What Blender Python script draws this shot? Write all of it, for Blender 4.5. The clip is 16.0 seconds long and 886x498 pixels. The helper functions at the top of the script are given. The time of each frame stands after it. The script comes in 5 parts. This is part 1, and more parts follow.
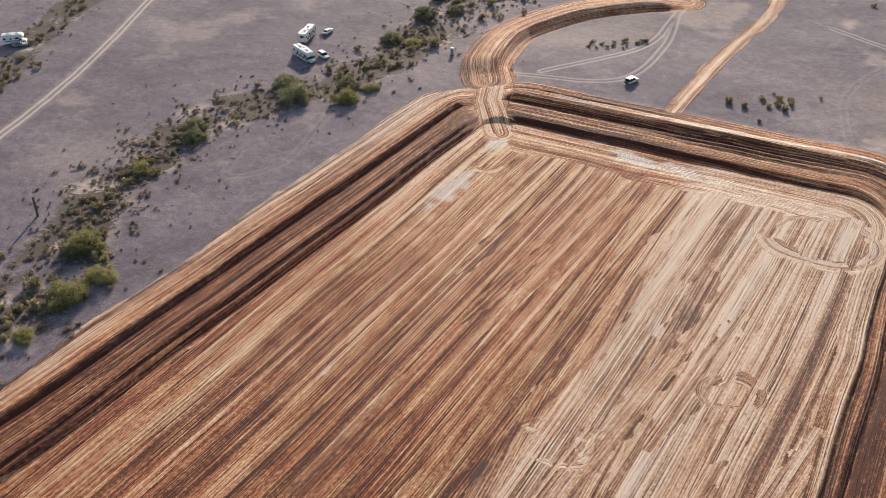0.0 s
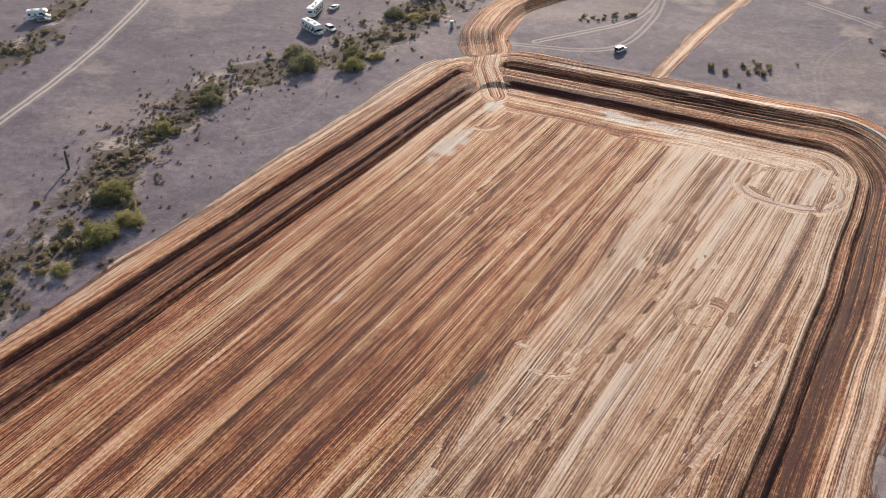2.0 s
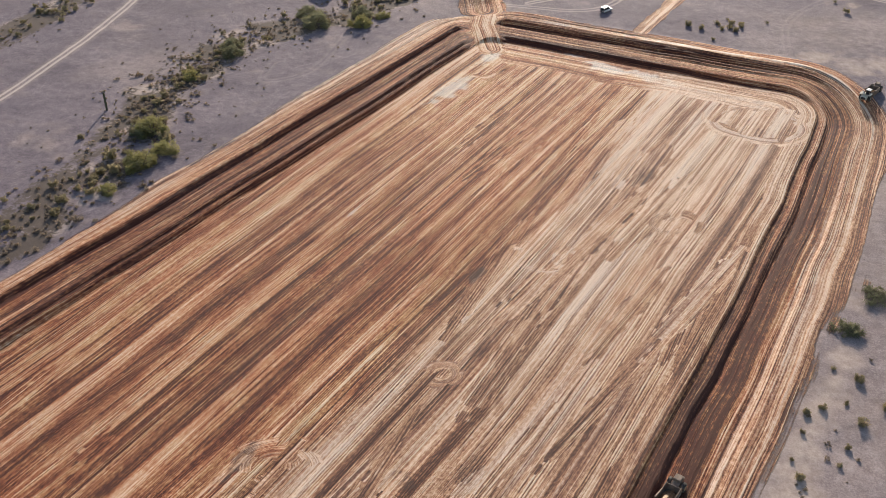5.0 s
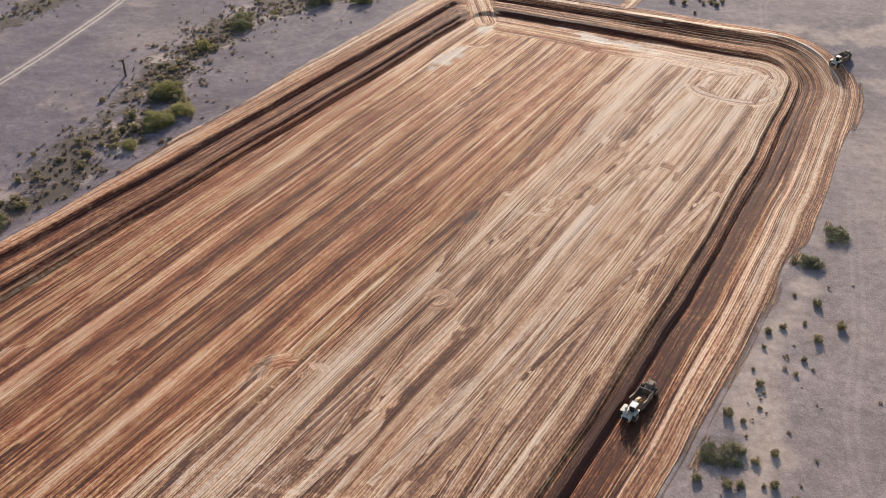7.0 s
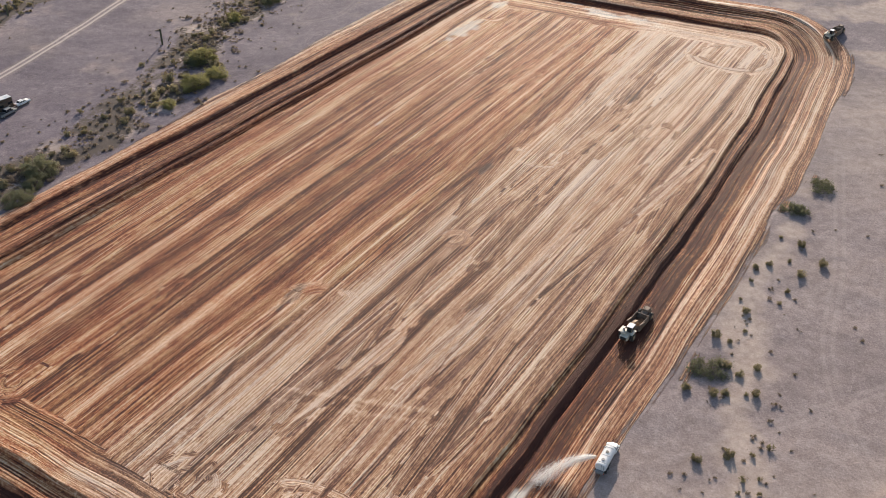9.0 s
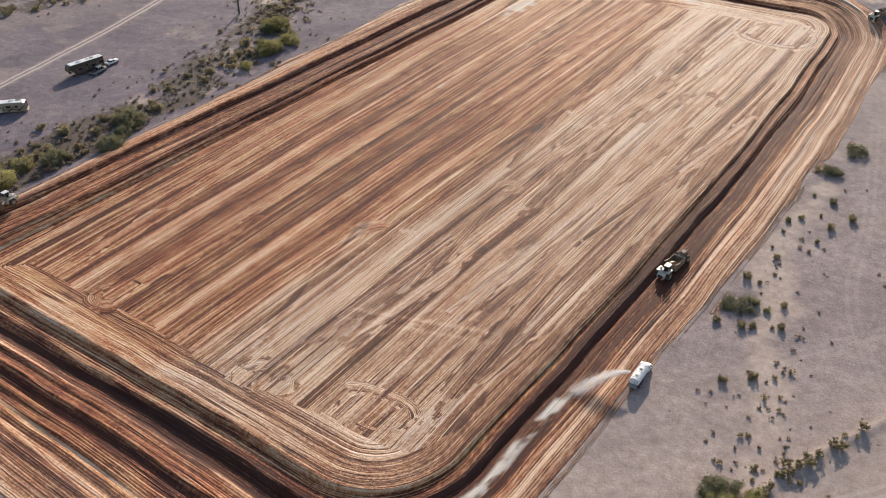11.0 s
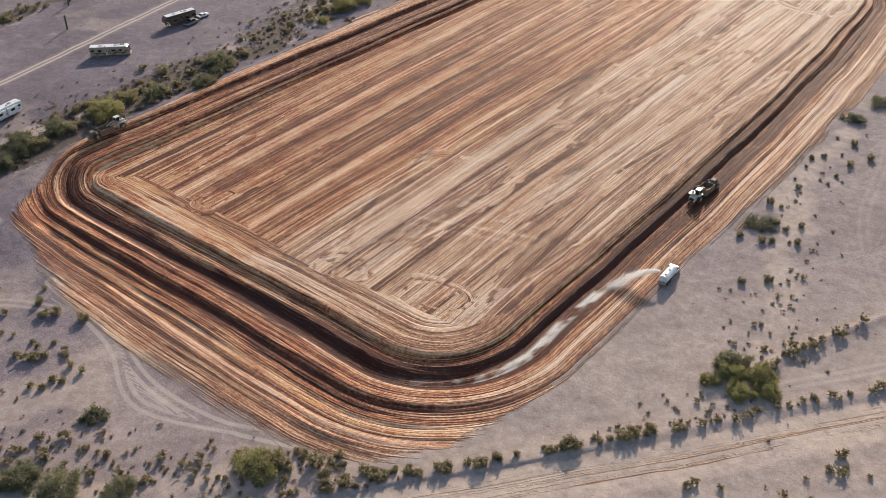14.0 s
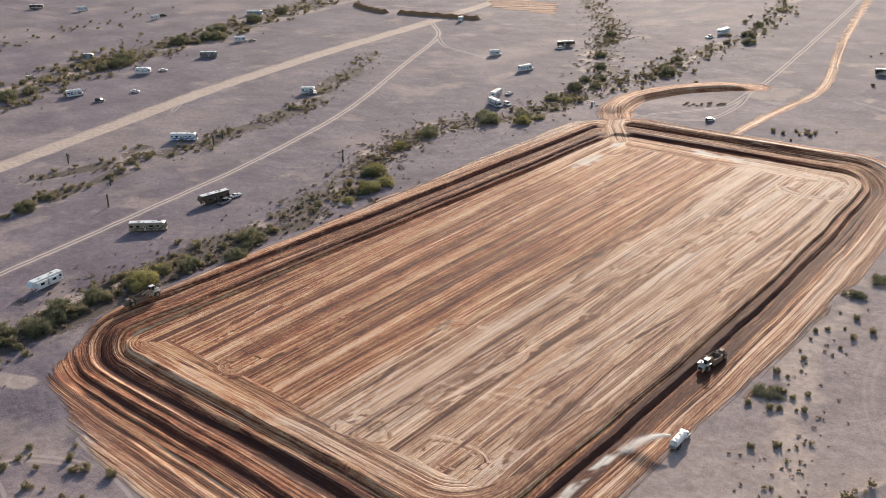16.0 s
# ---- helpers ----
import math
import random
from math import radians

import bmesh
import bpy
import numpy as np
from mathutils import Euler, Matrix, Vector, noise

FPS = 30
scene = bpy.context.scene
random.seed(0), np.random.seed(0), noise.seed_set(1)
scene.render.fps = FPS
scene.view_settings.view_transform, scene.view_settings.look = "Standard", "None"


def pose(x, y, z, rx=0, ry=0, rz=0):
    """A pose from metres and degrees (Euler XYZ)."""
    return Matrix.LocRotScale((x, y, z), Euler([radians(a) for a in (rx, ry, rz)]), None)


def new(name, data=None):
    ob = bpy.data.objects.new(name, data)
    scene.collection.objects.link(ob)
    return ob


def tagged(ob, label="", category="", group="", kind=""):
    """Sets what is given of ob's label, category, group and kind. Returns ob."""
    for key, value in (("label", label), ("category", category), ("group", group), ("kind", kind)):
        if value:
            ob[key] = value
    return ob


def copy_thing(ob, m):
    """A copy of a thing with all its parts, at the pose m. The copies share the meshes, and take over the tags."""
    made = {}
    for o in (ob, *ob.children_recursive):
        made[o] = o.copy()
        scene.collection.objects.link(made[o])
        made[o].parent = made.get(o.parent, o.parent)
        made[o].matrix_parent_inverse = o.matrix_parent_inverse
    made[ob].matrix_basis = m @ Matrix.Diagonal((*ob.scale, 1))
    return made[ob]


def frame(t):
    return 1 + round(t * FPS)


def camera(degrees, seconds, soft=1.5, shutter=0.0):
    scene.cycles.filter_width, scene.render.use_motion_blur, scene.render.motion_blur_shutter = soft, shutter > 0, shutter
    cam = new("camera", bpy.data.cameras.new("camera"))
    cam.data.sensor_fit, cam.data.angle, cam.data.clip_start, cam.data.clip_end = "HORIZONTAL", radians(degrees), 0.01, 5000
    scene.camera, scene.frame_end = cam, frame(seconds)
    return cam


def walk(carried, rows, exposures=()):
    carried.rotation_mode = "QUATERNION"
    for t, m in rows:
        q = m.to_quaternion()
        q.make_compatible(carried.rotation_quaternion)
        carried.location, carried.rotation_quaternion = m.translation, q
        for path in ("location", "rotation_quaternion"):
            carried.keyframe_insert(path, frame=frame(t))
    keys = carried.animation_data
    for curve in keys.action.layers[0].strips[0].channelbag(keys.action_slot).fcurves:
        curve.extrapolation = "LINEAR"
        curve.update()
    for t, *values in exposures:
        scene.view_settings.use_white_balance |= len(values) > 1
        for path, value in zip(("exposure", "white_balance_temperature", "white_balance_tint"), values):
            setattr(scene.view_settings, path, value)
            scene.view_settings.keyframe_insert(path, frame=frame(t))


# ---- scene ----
# ---------------------------------------------------------------- camera
cam = camera(47.55, 16.0, soft=0.6)
ROWS = [
    (0.0, 67.09, -99.01, 125.2, 31.607, -34.10, -0.95),
    (0.5, 69.83, -104.17, 125.13, 31.554, -34.067, -0.987),
    (1.0, 72.65, -109.24, 125.17, 31.517, -34.061, -0.977),
    (1.5, 75.33, -114.35, 125.21, 31.464, -34.039, -0.94),
    (2.0, 78.85, -118.93, 124.99, 31.612, -34.008, -1.065),
    (2.5, 82.17, -124.13, 124.27, 31.65, -33.845, -1.131),
    (3.0, 84.65, -129.22, 124.41, 31.558, -33.881, -1.113),
    (3.5, 86.64, -134.47, 124.39, 31.376, -33.889, -1.01),
    (4.0, 88.89, -139.34, 124.66, 31.24, -33.968, -0.89),
    (6.5, 103.71, -163.89, 125.18, 31.166, -34.035, -0.924),
    (7.0, 106.7, -168.99, 125.01, 31.133, -33.978, -0.902),
    (7.5, 109.29, -174.58, 125.07, 30.978, -33.935, -0.726),
    (8.0, 111.87, -179.89, 125.22, 31.176, -33.946, -0.667),
    (8.5, 115.0, -185.0, 125.0, 31.495, -33.888, -0.678),
    (9.0, 117.82, -189.75, 125.58, 31.913, -34.02, -0.832),
    (11.5, 132.77, -214.54, 125.41, 36.071, -33.877, -1.084),
    (12.0, 135.86, -219.35, 125.58, 36.479, -33.897, -1.154),
    (12.5, 138.98, -224.4, 126.09, 36.887, -33.977, -1.235),
    (13.0, 142.24, -229.27, 126.1, 37.512, -33.979, -1.238),
    (13.5, 145.47, -234.05, 126.07, 38.186, -33.966, -1.263),
    (14.0, 148.8, -238.9, 126.0, 38.788, -33.968, -1.269),
    (14.5, 151.97, -242.94, 126.34, 39.367, -34.139, -1.287),
    (15.0, 153.96, -245.32, 127.45, 39.41, -31.471, -1.221),
    (15.5, 155.53, -247.47, 127.34, 39.424, -27.3, -1.106),
    (16.0, 156.19, -248.64, 127.46, 39.625, -23.355, -1.057),
]
walk(cam, [(t, pose(x, y, z, 90 + pitch, 0, yaw) @ pose(0, 0, 0, 0, 0, roll))
           for t, x, y, z, yaw, pitch, roll in ROWS], exposures=[(0.0, 0.21), (16.0, 0.21)])

# ---------------------------------------------------------------- light
SUN_EL, SUN_AZ = 19.2, -24.0            # degrees above the horizon, degrees clockwise from +y
world = bpy.data.worlds.new("sky")
scene.world = world
world.use_nodes = True
wn = world.node_tree.nodes
sky = wn.new("ShaderNodeTexSky")
sky.sky_type, sky.sun_disc = "NISHITA", False
sky.sun_elevation, sky.sun_rotation = radians(SUN_EL), radians(SUN_AZ % 360)
sky.dust_density, sky.air_density = 1.5, 1.0
wn["Background"].inputs["Strength"].default_value = 0.15
world.node_tree.links.new(sky.outputs[0], wn["Background"].inputs["Color"])
sun = new("sun", bpy.data.lights.new("sun", "SUN"))
sun.data.energy, sun.data.angle, sun.data.color = 4.75, radians(0.55), (1.0, 0.87, 0.74)
sun_way = Vector((math.sin(radians(SUN_AZ)) * math.cos(radians(SUN_EL)),
                  math.cos(radians(SUN_AZ)) * math.cos(radians(SUN_EL)), math.sin(radians(SUN_EL))))
sun.matrix_world = Matrix.Translation((0, 0, 300)) @ sun_way.to_track_quat("Z", "Y").to_matrix().to_4x4()


# ---------------------------------------------------------------- materials
def nodes_of(name, rough=0.9, metal=0.0, spec=0.3):
    m = bpy.data.materials.new(name)
    m.use_nodes = True
    t = m.node_tree
    b = t.nodes["Principled BSDF"]
    b.inputs["Roughness"].default_value = rough
    b.inputs["Metallic"].default_value = metal
    b.inputs["Specular IOR Level"].default_value = spec
    return m, t, b


def add(t, kind, **kw):
    n = t.nodes.new("ShaderNode" + kind)
    for k, v in kw.items():
        if k == "op":
            n.operation = v
        elif k == "data":
            n.data_type = v
        elif k == "blend":
            n.blend_type = v
        elif k == "attr":
            n.attribute_name = v
    return n


def math_node(t, op, a, b=0.0, clamp=False):
    n = t.nodes.new("ShaderNodeMath")
    n.operation, n.use_clamp = op, clamp
    for i, v in enumerate((a, b)):
        if isinstance(v, (int, float)):
            n.inputs[i].default_value = v
        else:
            t.links.new(v, n.inputs[i])
    return n.outputs[0]


def ramp(t, fac, stops):
    n = t.nodes.new("ShaderNodeValToRGB")
    e = n.color_ramp.elements
    while len(e) < len(stops):
        e.new(0.5)
    for el, (p, c) in zip(e, stops):
        el.position, el.color = p, (*c, 1.0) if len(c) == 3 else c
    t.links.new(fac, n.inputs[0])
    return n.outputs[0]


def mix_col(t, fac, a, b, blend="MIX"):
    n = t.nodes.new("ShaderNodeMix")
    n.data_type, n.blend_type = "RGBA", blend
    for i, v in ((0, fac), (6, a), (7, b)):
        if isinstance(v, (int, float)):
            n.inputs[i].default_value = v
        elif isinstance(v, tuple):
            n.inputs[i].default_value = (*v, 1.0)
        else:
            t.links.new(v, n.inputs[i])
    return n.outputs[2]


def noise_tex(t, vec, scale, detail=3.0, rough=0.5, stretch=None):
    if stretch:
        mp = t.nodes.new("ShaderNodeMapping")
        mp.inputs["Scale"].default_value = stretch
        t.links.new(vec, mp.inputs[0])
        vec = mp.outputs[0]
    n = t.nodes.new("ShaderNodeTexNoise")
    n.inputs["Scale"].default_value = scale
    n.inputs["Detail"].default_value = detail
    n.inputs["Roughness"].default_value = rough
    t.links.new(vec, n.inputs["Vector"])
    return n.outputs["Fac"]


def attr(t, name, out="Fac"):
    n = t.nodes.new("ShaderNodeAttribute")
    n.attribute_name = name
    return n.outputs[out]


def ground_material():
    m, t, b = nodes_of("desert_ground", 0.88, 0.0, 0.22)
    geo = t.nodes.new("ShaderNodeNewGeometry").outputs["Position"]
    flow = attr(t, "flow", "Vector")
    soil, tone, sand, wet_glint = (attr(t, k) for k in ("soil", "tone", "sand", "wet_glint"))
    palef = attr(t, "pale")
    # graded earth: blade passes, ruts, cleat marks and crumbs that follow the machines' way
    n1 = noise_tex(t, flow, 1.0, 3, 0.6, (0.26, 0.007, 1))
    n2 = noise_tex(t, flow, 1.0, 4, 0.7, (1.1, 0.0055, 1))
    n3 = noise_tex(t, flow, 1.0, 3, 0.7, (4.2, 0.013, 1))
    n4 = noise_tex(t, flow, 1.0, 4, 0.78, (2.3, 1.0, 1))
    n5 = noise_tex(t, flow, 1.0, 3, 0.7, (0.55, 0.13, 1))
    nb = noise_tex(t, geo, 0.16, 4, 0.6)

    def passes(sx, sy):
        mp = t.nodes.new("ShaderNodeMapping")
        mp.inputs["Scale"].default_value = (sx, sy, 1)
        t.links.new(flow, mp.inputs[0])
        vo = t.nodes.new("ShaderNodeTexVoronoi")
        vo.voronoi_dimensions = "2D"
        vo.inputs["Scale"].default_value = 1.0
        t.links.new(mp.outputs[0], vo.inputs["Vector"])
        sp = t.nodes.new("ShaderNodeSeparateColor")
        t.links.new(vo.outputs["Color"], sp.inputs[0])
        return sp.outputs
    wide, slim = passes(0.34, 0.0065), passes(1.05, 0.012)
    sep = t.nodes.new("ShaderNodeSeparateXYZ")
    t.links.new(flow, sep.inputs[0])
    # raking lines inside some passes, tread blocks inside others
    comb = math_node(t, "SINE", math_node(t, "ADD", math_node(t, "MULTIPLY", sep.outputs[0], 12.0), math_node(t, "MULTIPLY", n1, 20.0)))
    comb = math_node(t, "MULTIPLY", comb, ramp(t, wide[2], [(0.40, (0, 0, 0)), (0.55, (1, 1, 1))]))
    tread = math_node(t, "SINE", math_node(t, "ADD", math_node(t, "MULTIPLY", sep.outputs[1], 5.8), math_node(t, "MULTIPLY", n4, 9.0)))
    tread = math_node(t, "MULTIPLY", tread, ramp(t, slim[2], [(0.66, (0, 0, 0)), (0.72, (1, 1, 1))]))
    tread = math_node(t, "MULTIPLY", tread, ramp(t, n5, [(0.44, (0, 0, 0)), (0.58, (1, 1, 1))]))
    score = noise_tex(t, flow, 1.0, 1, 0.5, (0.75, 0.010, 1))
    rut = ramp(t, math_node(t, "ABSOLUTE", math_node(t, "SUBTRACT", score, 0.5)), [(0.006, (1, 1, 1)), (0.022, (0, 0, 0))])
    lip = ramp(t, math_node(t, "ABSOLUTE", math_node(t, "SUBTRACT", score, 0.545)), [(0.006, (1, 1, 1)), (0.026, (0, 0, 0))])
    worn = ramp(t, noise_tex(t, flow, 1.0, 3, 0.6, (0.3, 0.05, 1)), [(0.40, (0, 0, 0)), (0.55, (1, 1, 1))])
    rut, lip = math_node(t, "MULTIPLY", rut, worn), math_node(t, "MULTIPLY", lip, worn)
    crumb = ramp(t, n4, [(0.56, (0, 0, 0)), (0.68, (1, 1, 1))])
    scab = ramp(t, n5, [(0.34, (1, 1, 1)), (0.46, (0, 0, 0))])

    def weigh(sock, k):
        return math_node(t, "MULTIPLY", math_node(t, "SUBTRACT", sock, 0.5), k)
    v = math_node(t, "ADD", weigh(n1, 1.0), weigh(n2, 1.6))
    for sock, k in ((n3, 1.55), (n4, 1.45), (n5, 0.35), (nb, 0.40), (wide[0], 0.40), (slim[0], 0.38)):
        v = math_node(t, "ADD", v, weigh(sock, k))
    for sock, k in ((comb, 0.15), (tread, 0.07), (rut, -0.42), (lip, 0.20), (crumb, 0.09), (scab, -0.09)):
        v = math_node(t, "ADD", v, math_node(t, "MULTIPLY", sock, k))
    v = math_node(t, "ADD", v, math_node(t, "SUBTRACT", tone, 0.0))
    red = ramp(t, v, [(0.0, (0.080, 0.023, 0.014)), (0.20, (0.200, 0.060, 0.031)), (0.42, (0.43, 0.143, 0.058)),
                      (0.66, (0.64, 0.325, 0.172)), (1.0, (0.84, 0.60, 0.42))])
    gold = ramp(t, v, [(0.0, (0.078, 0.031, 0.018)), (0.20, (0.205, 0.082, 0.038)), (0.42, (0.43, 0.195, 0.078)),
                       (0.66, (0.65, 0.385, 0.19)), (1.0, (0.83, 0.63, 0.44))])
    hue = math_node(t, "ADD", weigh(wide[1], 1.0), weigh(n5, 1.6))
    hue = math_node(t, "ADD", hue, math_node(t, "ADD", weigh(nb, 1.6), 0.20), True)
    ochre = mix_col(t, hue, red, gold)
    crust = ramp(t, v, [(0.0, (0.095, 0.050, 0.036)), (0.24, (0.188, 0.092, 0.058)), (0.46, (0.42, 0.228, 0.130)),
                        (0.68, (0.64, 0.41, 0.262)), (1.0, (0.84, 0.65, 0.50))])
    damp = ramp(t, v, [(0.0, (0.10, 0.055, 0.045)), (0.3, (0.195, 0.108, 0.080)), (0.6, (0.40, 0.245, 0.170)), (1.0, (0.74, 0.58, 0.47))])
    crust = mix_col(t, ramp(t, math_node(t, "ADD", n1, weigh(slim[1], 0.4)), [(0.52, (0, 0, 0)), (0.66, (0.85, 0.85, 0.85))]), crust, damp)
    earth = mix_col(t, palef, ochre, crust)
    # desert pavement: grey gravel with paler drifts
    g1 = noise_tex(t, geo, 0.035, 5, 0.6)
    g2 = noise_tex(t, geo, 0.5, 4, 0.65)
    g3 = noise_tex(t, geo, 2.6, 3, 0.75)
    gv = math_node(t, "ADD", math_node(t, "MULTIPLY", g1, 0.55), math_node(t, "MULTIPLY", g2, 0.45))
    gv = math_node(t, "ADD", gv, math_node(t, "MULTIPLY", math_node(t, "SUBTRACT", g3, 0.5), 0.95))
    spots = ramp(t, noise_tex(t, geo, 1.1, 3, 0.7), [(0.26, (1, 1, 1)), (0.36, (0, 0, 0))])
    gv = math_node(t, "SUBTRACT", gv, math_node(t, "MULTIPLY", spots, 0.25))
    gravel = ramp(t, gv, [(0.22, (0.078, 0.062, 0.070)), (0.5, (0.158, 0.127, 0.147)), (0.74, (0.295, 0.243, 0.25))])
    sandc = ramp(t, math_node(t, "ADD", math_node(t, "MULTIPLY", g2, 0.7), math_node(t, "MULTIPLY", g3, 0.3)), [(0.3, (0.36, 0.272, 0.222)), (0.7, (0.61, 0.49, 0.405))])
    c = mix_col(t, sand, gravel, sandc)
    twigs = ramp(t, math_node(t, "ADD", noise_tex(t, geo, 0.75, 4, 0.75), math_node(t, "MULTIPLY", attr(t, "litter"), 0.42)), [(0.64, (0, 0, 0)), (0.76, (1, 1, 1))])
    c = mix_col(t, twigs, c, mix_col(t, g3, (0.060, 0.046, 0.040), (0.15, 0.115, 0.092)))
    off = math_node(t, "ABSOLUTE", math_node(t, "SUBTRACT", math_node(t, "ABSOLUTE", attr(t, "rut")), 0.95))
    off = math_node(t, "ADD", off, math_node(t, "MULTIPLY", math_node(t, "SUBTRACT", g2, 0.5), 0.5))
    line = ramp(t, off, [(0.30, (1, 1, 1)), (0.62, (0, 0, 0))])
    c = mix_col(t, math_node(t, "MULTIPLY", line, attr(t, "rut_worn")), c, (0.50, 0.42, 0.37))
    # the grading's ragged rim
    edge = math_node(t, "ADD", soil, math_node(t, "MULTIPLY", math_node(t, "SUBTRACT", n2, 0.5), 1.25))
    edge = math_node(t, "ADD", edge, math_node(t, "MULTIPLY", math_node(t, "SUBTRACT", n4, 0.5), 0.35))
    mask = ramp(t, edge, [(0.42, (0, 0, 0)), (0.58, (1, 1, 1))])
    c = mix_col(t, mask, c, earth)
    # near-white painted over caked patches, wet sheen and the sunlit crest
    c = mix_col(t, wet_glint, c, (0.78, 0.73, 0.65))
    t.links.new(math_node(t, "SUBTRACT", math_node(t, "SUBTRACT", 0.88, math_node(t, "MULTIPLY", mask, 0.10)), math_node(t, "MULTIPLY", wet_glint, 0.25)), b.inputs["Roughness"])
    t.links.new(c, b.inputs["Base Color"])
    h = math_node(t, "ADD", math_node(t, "MULTIPLY", n2, 0.30), math_node(t, "MULTIPLY", comb, 0.022))
    for sock, k in ((n3, 0.20), (n4, 0.26), (n5, 0.22), (tread, 0.012), (rut, -0.10), (lip, 0.05)):
        h = math_node(t, "ADD", h, math_node(t, "MULTIPLY", sock, k))
    h = math_node(t, "MULTIPLY", h, mask)
    h = math_node(t, "ADD", h, math_node(t, "MULTIPLY", g3, 0.06))
    h = math_node(t, "ADD", h, math_node(t, "MULTIPLY", g2, 0.10))
    bump = t.nodes.new("ShaderNodeBump")
    bump.inputs["Strength"].default_value = 1.0
    bump.inputs["Distance"].default_value = 1.0
    t.links.new(h, bump.inputs["Height"])
    t.links.new(bump.outputs[0], b.inputs["Normal"])
    return m


# ---------------------------------------------------------------- ground
def lattice(x, y, seed):
    """Smooth value noise in -1..1."""
    xi, yi = np.floor(x).astype(np.int64), np.floor(y).astype(np.int64)
    fx, fy = x - xi, y - yi
    fx, fy = fx * fx * (3 - 2 * fx), fy * fy * (3 - 2 * fy)

    def rnd(a, b):
        n = (a * 374761393 + b * 668265263 + seed * 974634777) & 0xFFFFFFFF
        n = ((n ^ (n >> 13)) * 1274126177) & 0xFFFFFFFF
        return ((n ^ (n >> 16)) & 0xFFFF) / 32767.5 - 1
    a, b = rnd(xi, yi), rnd(xi + 1, yi)
    c, d = rnd(xi, yi + 1), rnd(xi + 1, yi + 1)
    return (a * (1 - fx) + b * fx) * (1 - fy) + (c * (1 - fx) + d * fx) * fy


def rough_noise(x, y, size, octaves, seed):
    out, amp, tot = 0, 1.0, 0
    for k in range(octaves):
        out = out + amp * lattice(x / size * 2 ** k, y / size * 2 ** k, seed + k)
        tot += amp
        amp *= 0.55
    return out / tot


def step(a, b, x):
    s = np.clip((x - a) / (b - a), 0, 1)
    return s * s * (3 - 2 * s)


def way_distance(x, y, pts):
    """Distance to an open line, the side (+ left) and the distance along it."""
    best = np.full(x.shape, 1e9)
    side, along, run = np.zeros_like(x), np.zeros_like(x), 0.0
    for (ax, ay), (bx, by) in zip(pts[:-1], pts[1:]):
        dx, dy = bx - ax, by - ay
        ln = math.hypot(dx, dy)
        s = np.clip(((x - ax) * dx + (y - ay) * dy) / ln ** 2, 0, 1)
        d = np.hypot(x - ax - s * dx, y - ay - s * dy)
        m = d < best
        best = np.where(m, d, best)
        side = np.where(m, np.sign(dx * (y - ay) - dy * (x - ax)), side)
        along = np.where(m, run + s * ln, along)
        run += ln
    return best, side, along


def smooth_way(pts, n=6):
    """A rounded line through a few turning points."""
    p = [Vector(a) for a in pts]
    p = [2 * p[0] - p[1]] + p + [2 * p[-1] - p[-2]]
    out = []
    for i in range(1, len(p) - 2):
        for k in range(n):
            s = k / n
            a, b, c, d = p[i - 1], p[i], p[i + 1], p[i + 2]
            q = 0.5 * (2 * b + (c - a) * s + (2 * a - 5 * b + 4 * c - d) * s * s + (3 * b - a - 3 * c + d) * s ** 3)
            out.append((q.x, q.y))
    out.append(tuple(p[-2]))
    return out


MAIN_ROAD = smooth_way([(-215, -300), (-214, -140), (-228, -64), (-242, -2), (-260, 78), (-274, 177), (-282, 268), (-300, 420), (-330, 700)])
TWO_TRACK = smooth_way([(-100, -330), (-118, -180), (-138, -63), (-151, 6), (-175, 84), (-216, 172), (-247, 237), (-277, 268)])
SPUR_TRACK = smooth_way([(-247, 237), (-222, 216), (-178, 205)])
SE_ROAD = smooth_way([(-40, -290), (20, -222), (66, -162), (80, -145.5), (93, -129.3), (102.6, -118.3), (116, -101.5), (127.8, -87.5), (190, -18), (330, 130)])
SIDE_BERM = smooth_way([(103.5, -94), (104.7, -90), (107.5, -80.6), (111.7, -71), (117, -60.3), (130, -36)])
HAUL_WAY = smooth_way([(-9, 144), (-9.5, 197), (-8.6, 249), (-30, 330), (-44, 386), (-70, 501), (-110, 700)])
PALE_TRACK = smooth_way([(-52, 152), (-34, 185), (-34, 215), (-38, 258), (-70, 461), (-100, 640)])
ARC_WAY = smooth_way([(-62, 138), (-70, 152), (-74, 178), (-65, 203), (-50, 220), (-36, 230)])
FAR_ROAD = smooth_way([(-330, -200), (-345, 0), (-372, 200), (-420, 500)])
SOUTH_TRACK = smooth_way([(-160, -150), (-105, -165), (-62, -148)])

PROFILES = {   # outward from the pad's edge, height
    "left": [(0, 0), (0.3, 0), (1.0, 1.0), (2.3, 1.1), (2.9, 1.75), (9.4, 1.85), (10.3, 1.5), (11.5, 2.7), (13, 2.75), (13.6, 2.35), (16, 2.2), (16.4, 1.9), (24, 1.6)],
    "far": [(0, 0), (0.8, 0), (2.0, 1.15), (8.5, 1.3), (11.2, 1.05), (13.4, 2.3), (16.4, 2.5), (17.2, 2.0), (24, 1.7)],
    "right": [(0, 0), (0.15, 0), (0.6, -0.75), (3.1, -0.85), (3.5, -1.9), (4.4, -1.95), (5.2, -1.4), (8, -1.35), (8.4, -1.15), (11, -1.25), (11.4, -1.05), (19, -1.3)],
    "near": [(0, 0), (0.2, 0), (0.7, -0.95), (4.4, -1.1), (4.9, -2.2), (8.0, -2.2), (9.0, -1.45), (13.2, -1.2), (13.6, -1.75), (18, -1.65), (18.4, -1.85), (23, -1.5), (31, -1.3)],
}


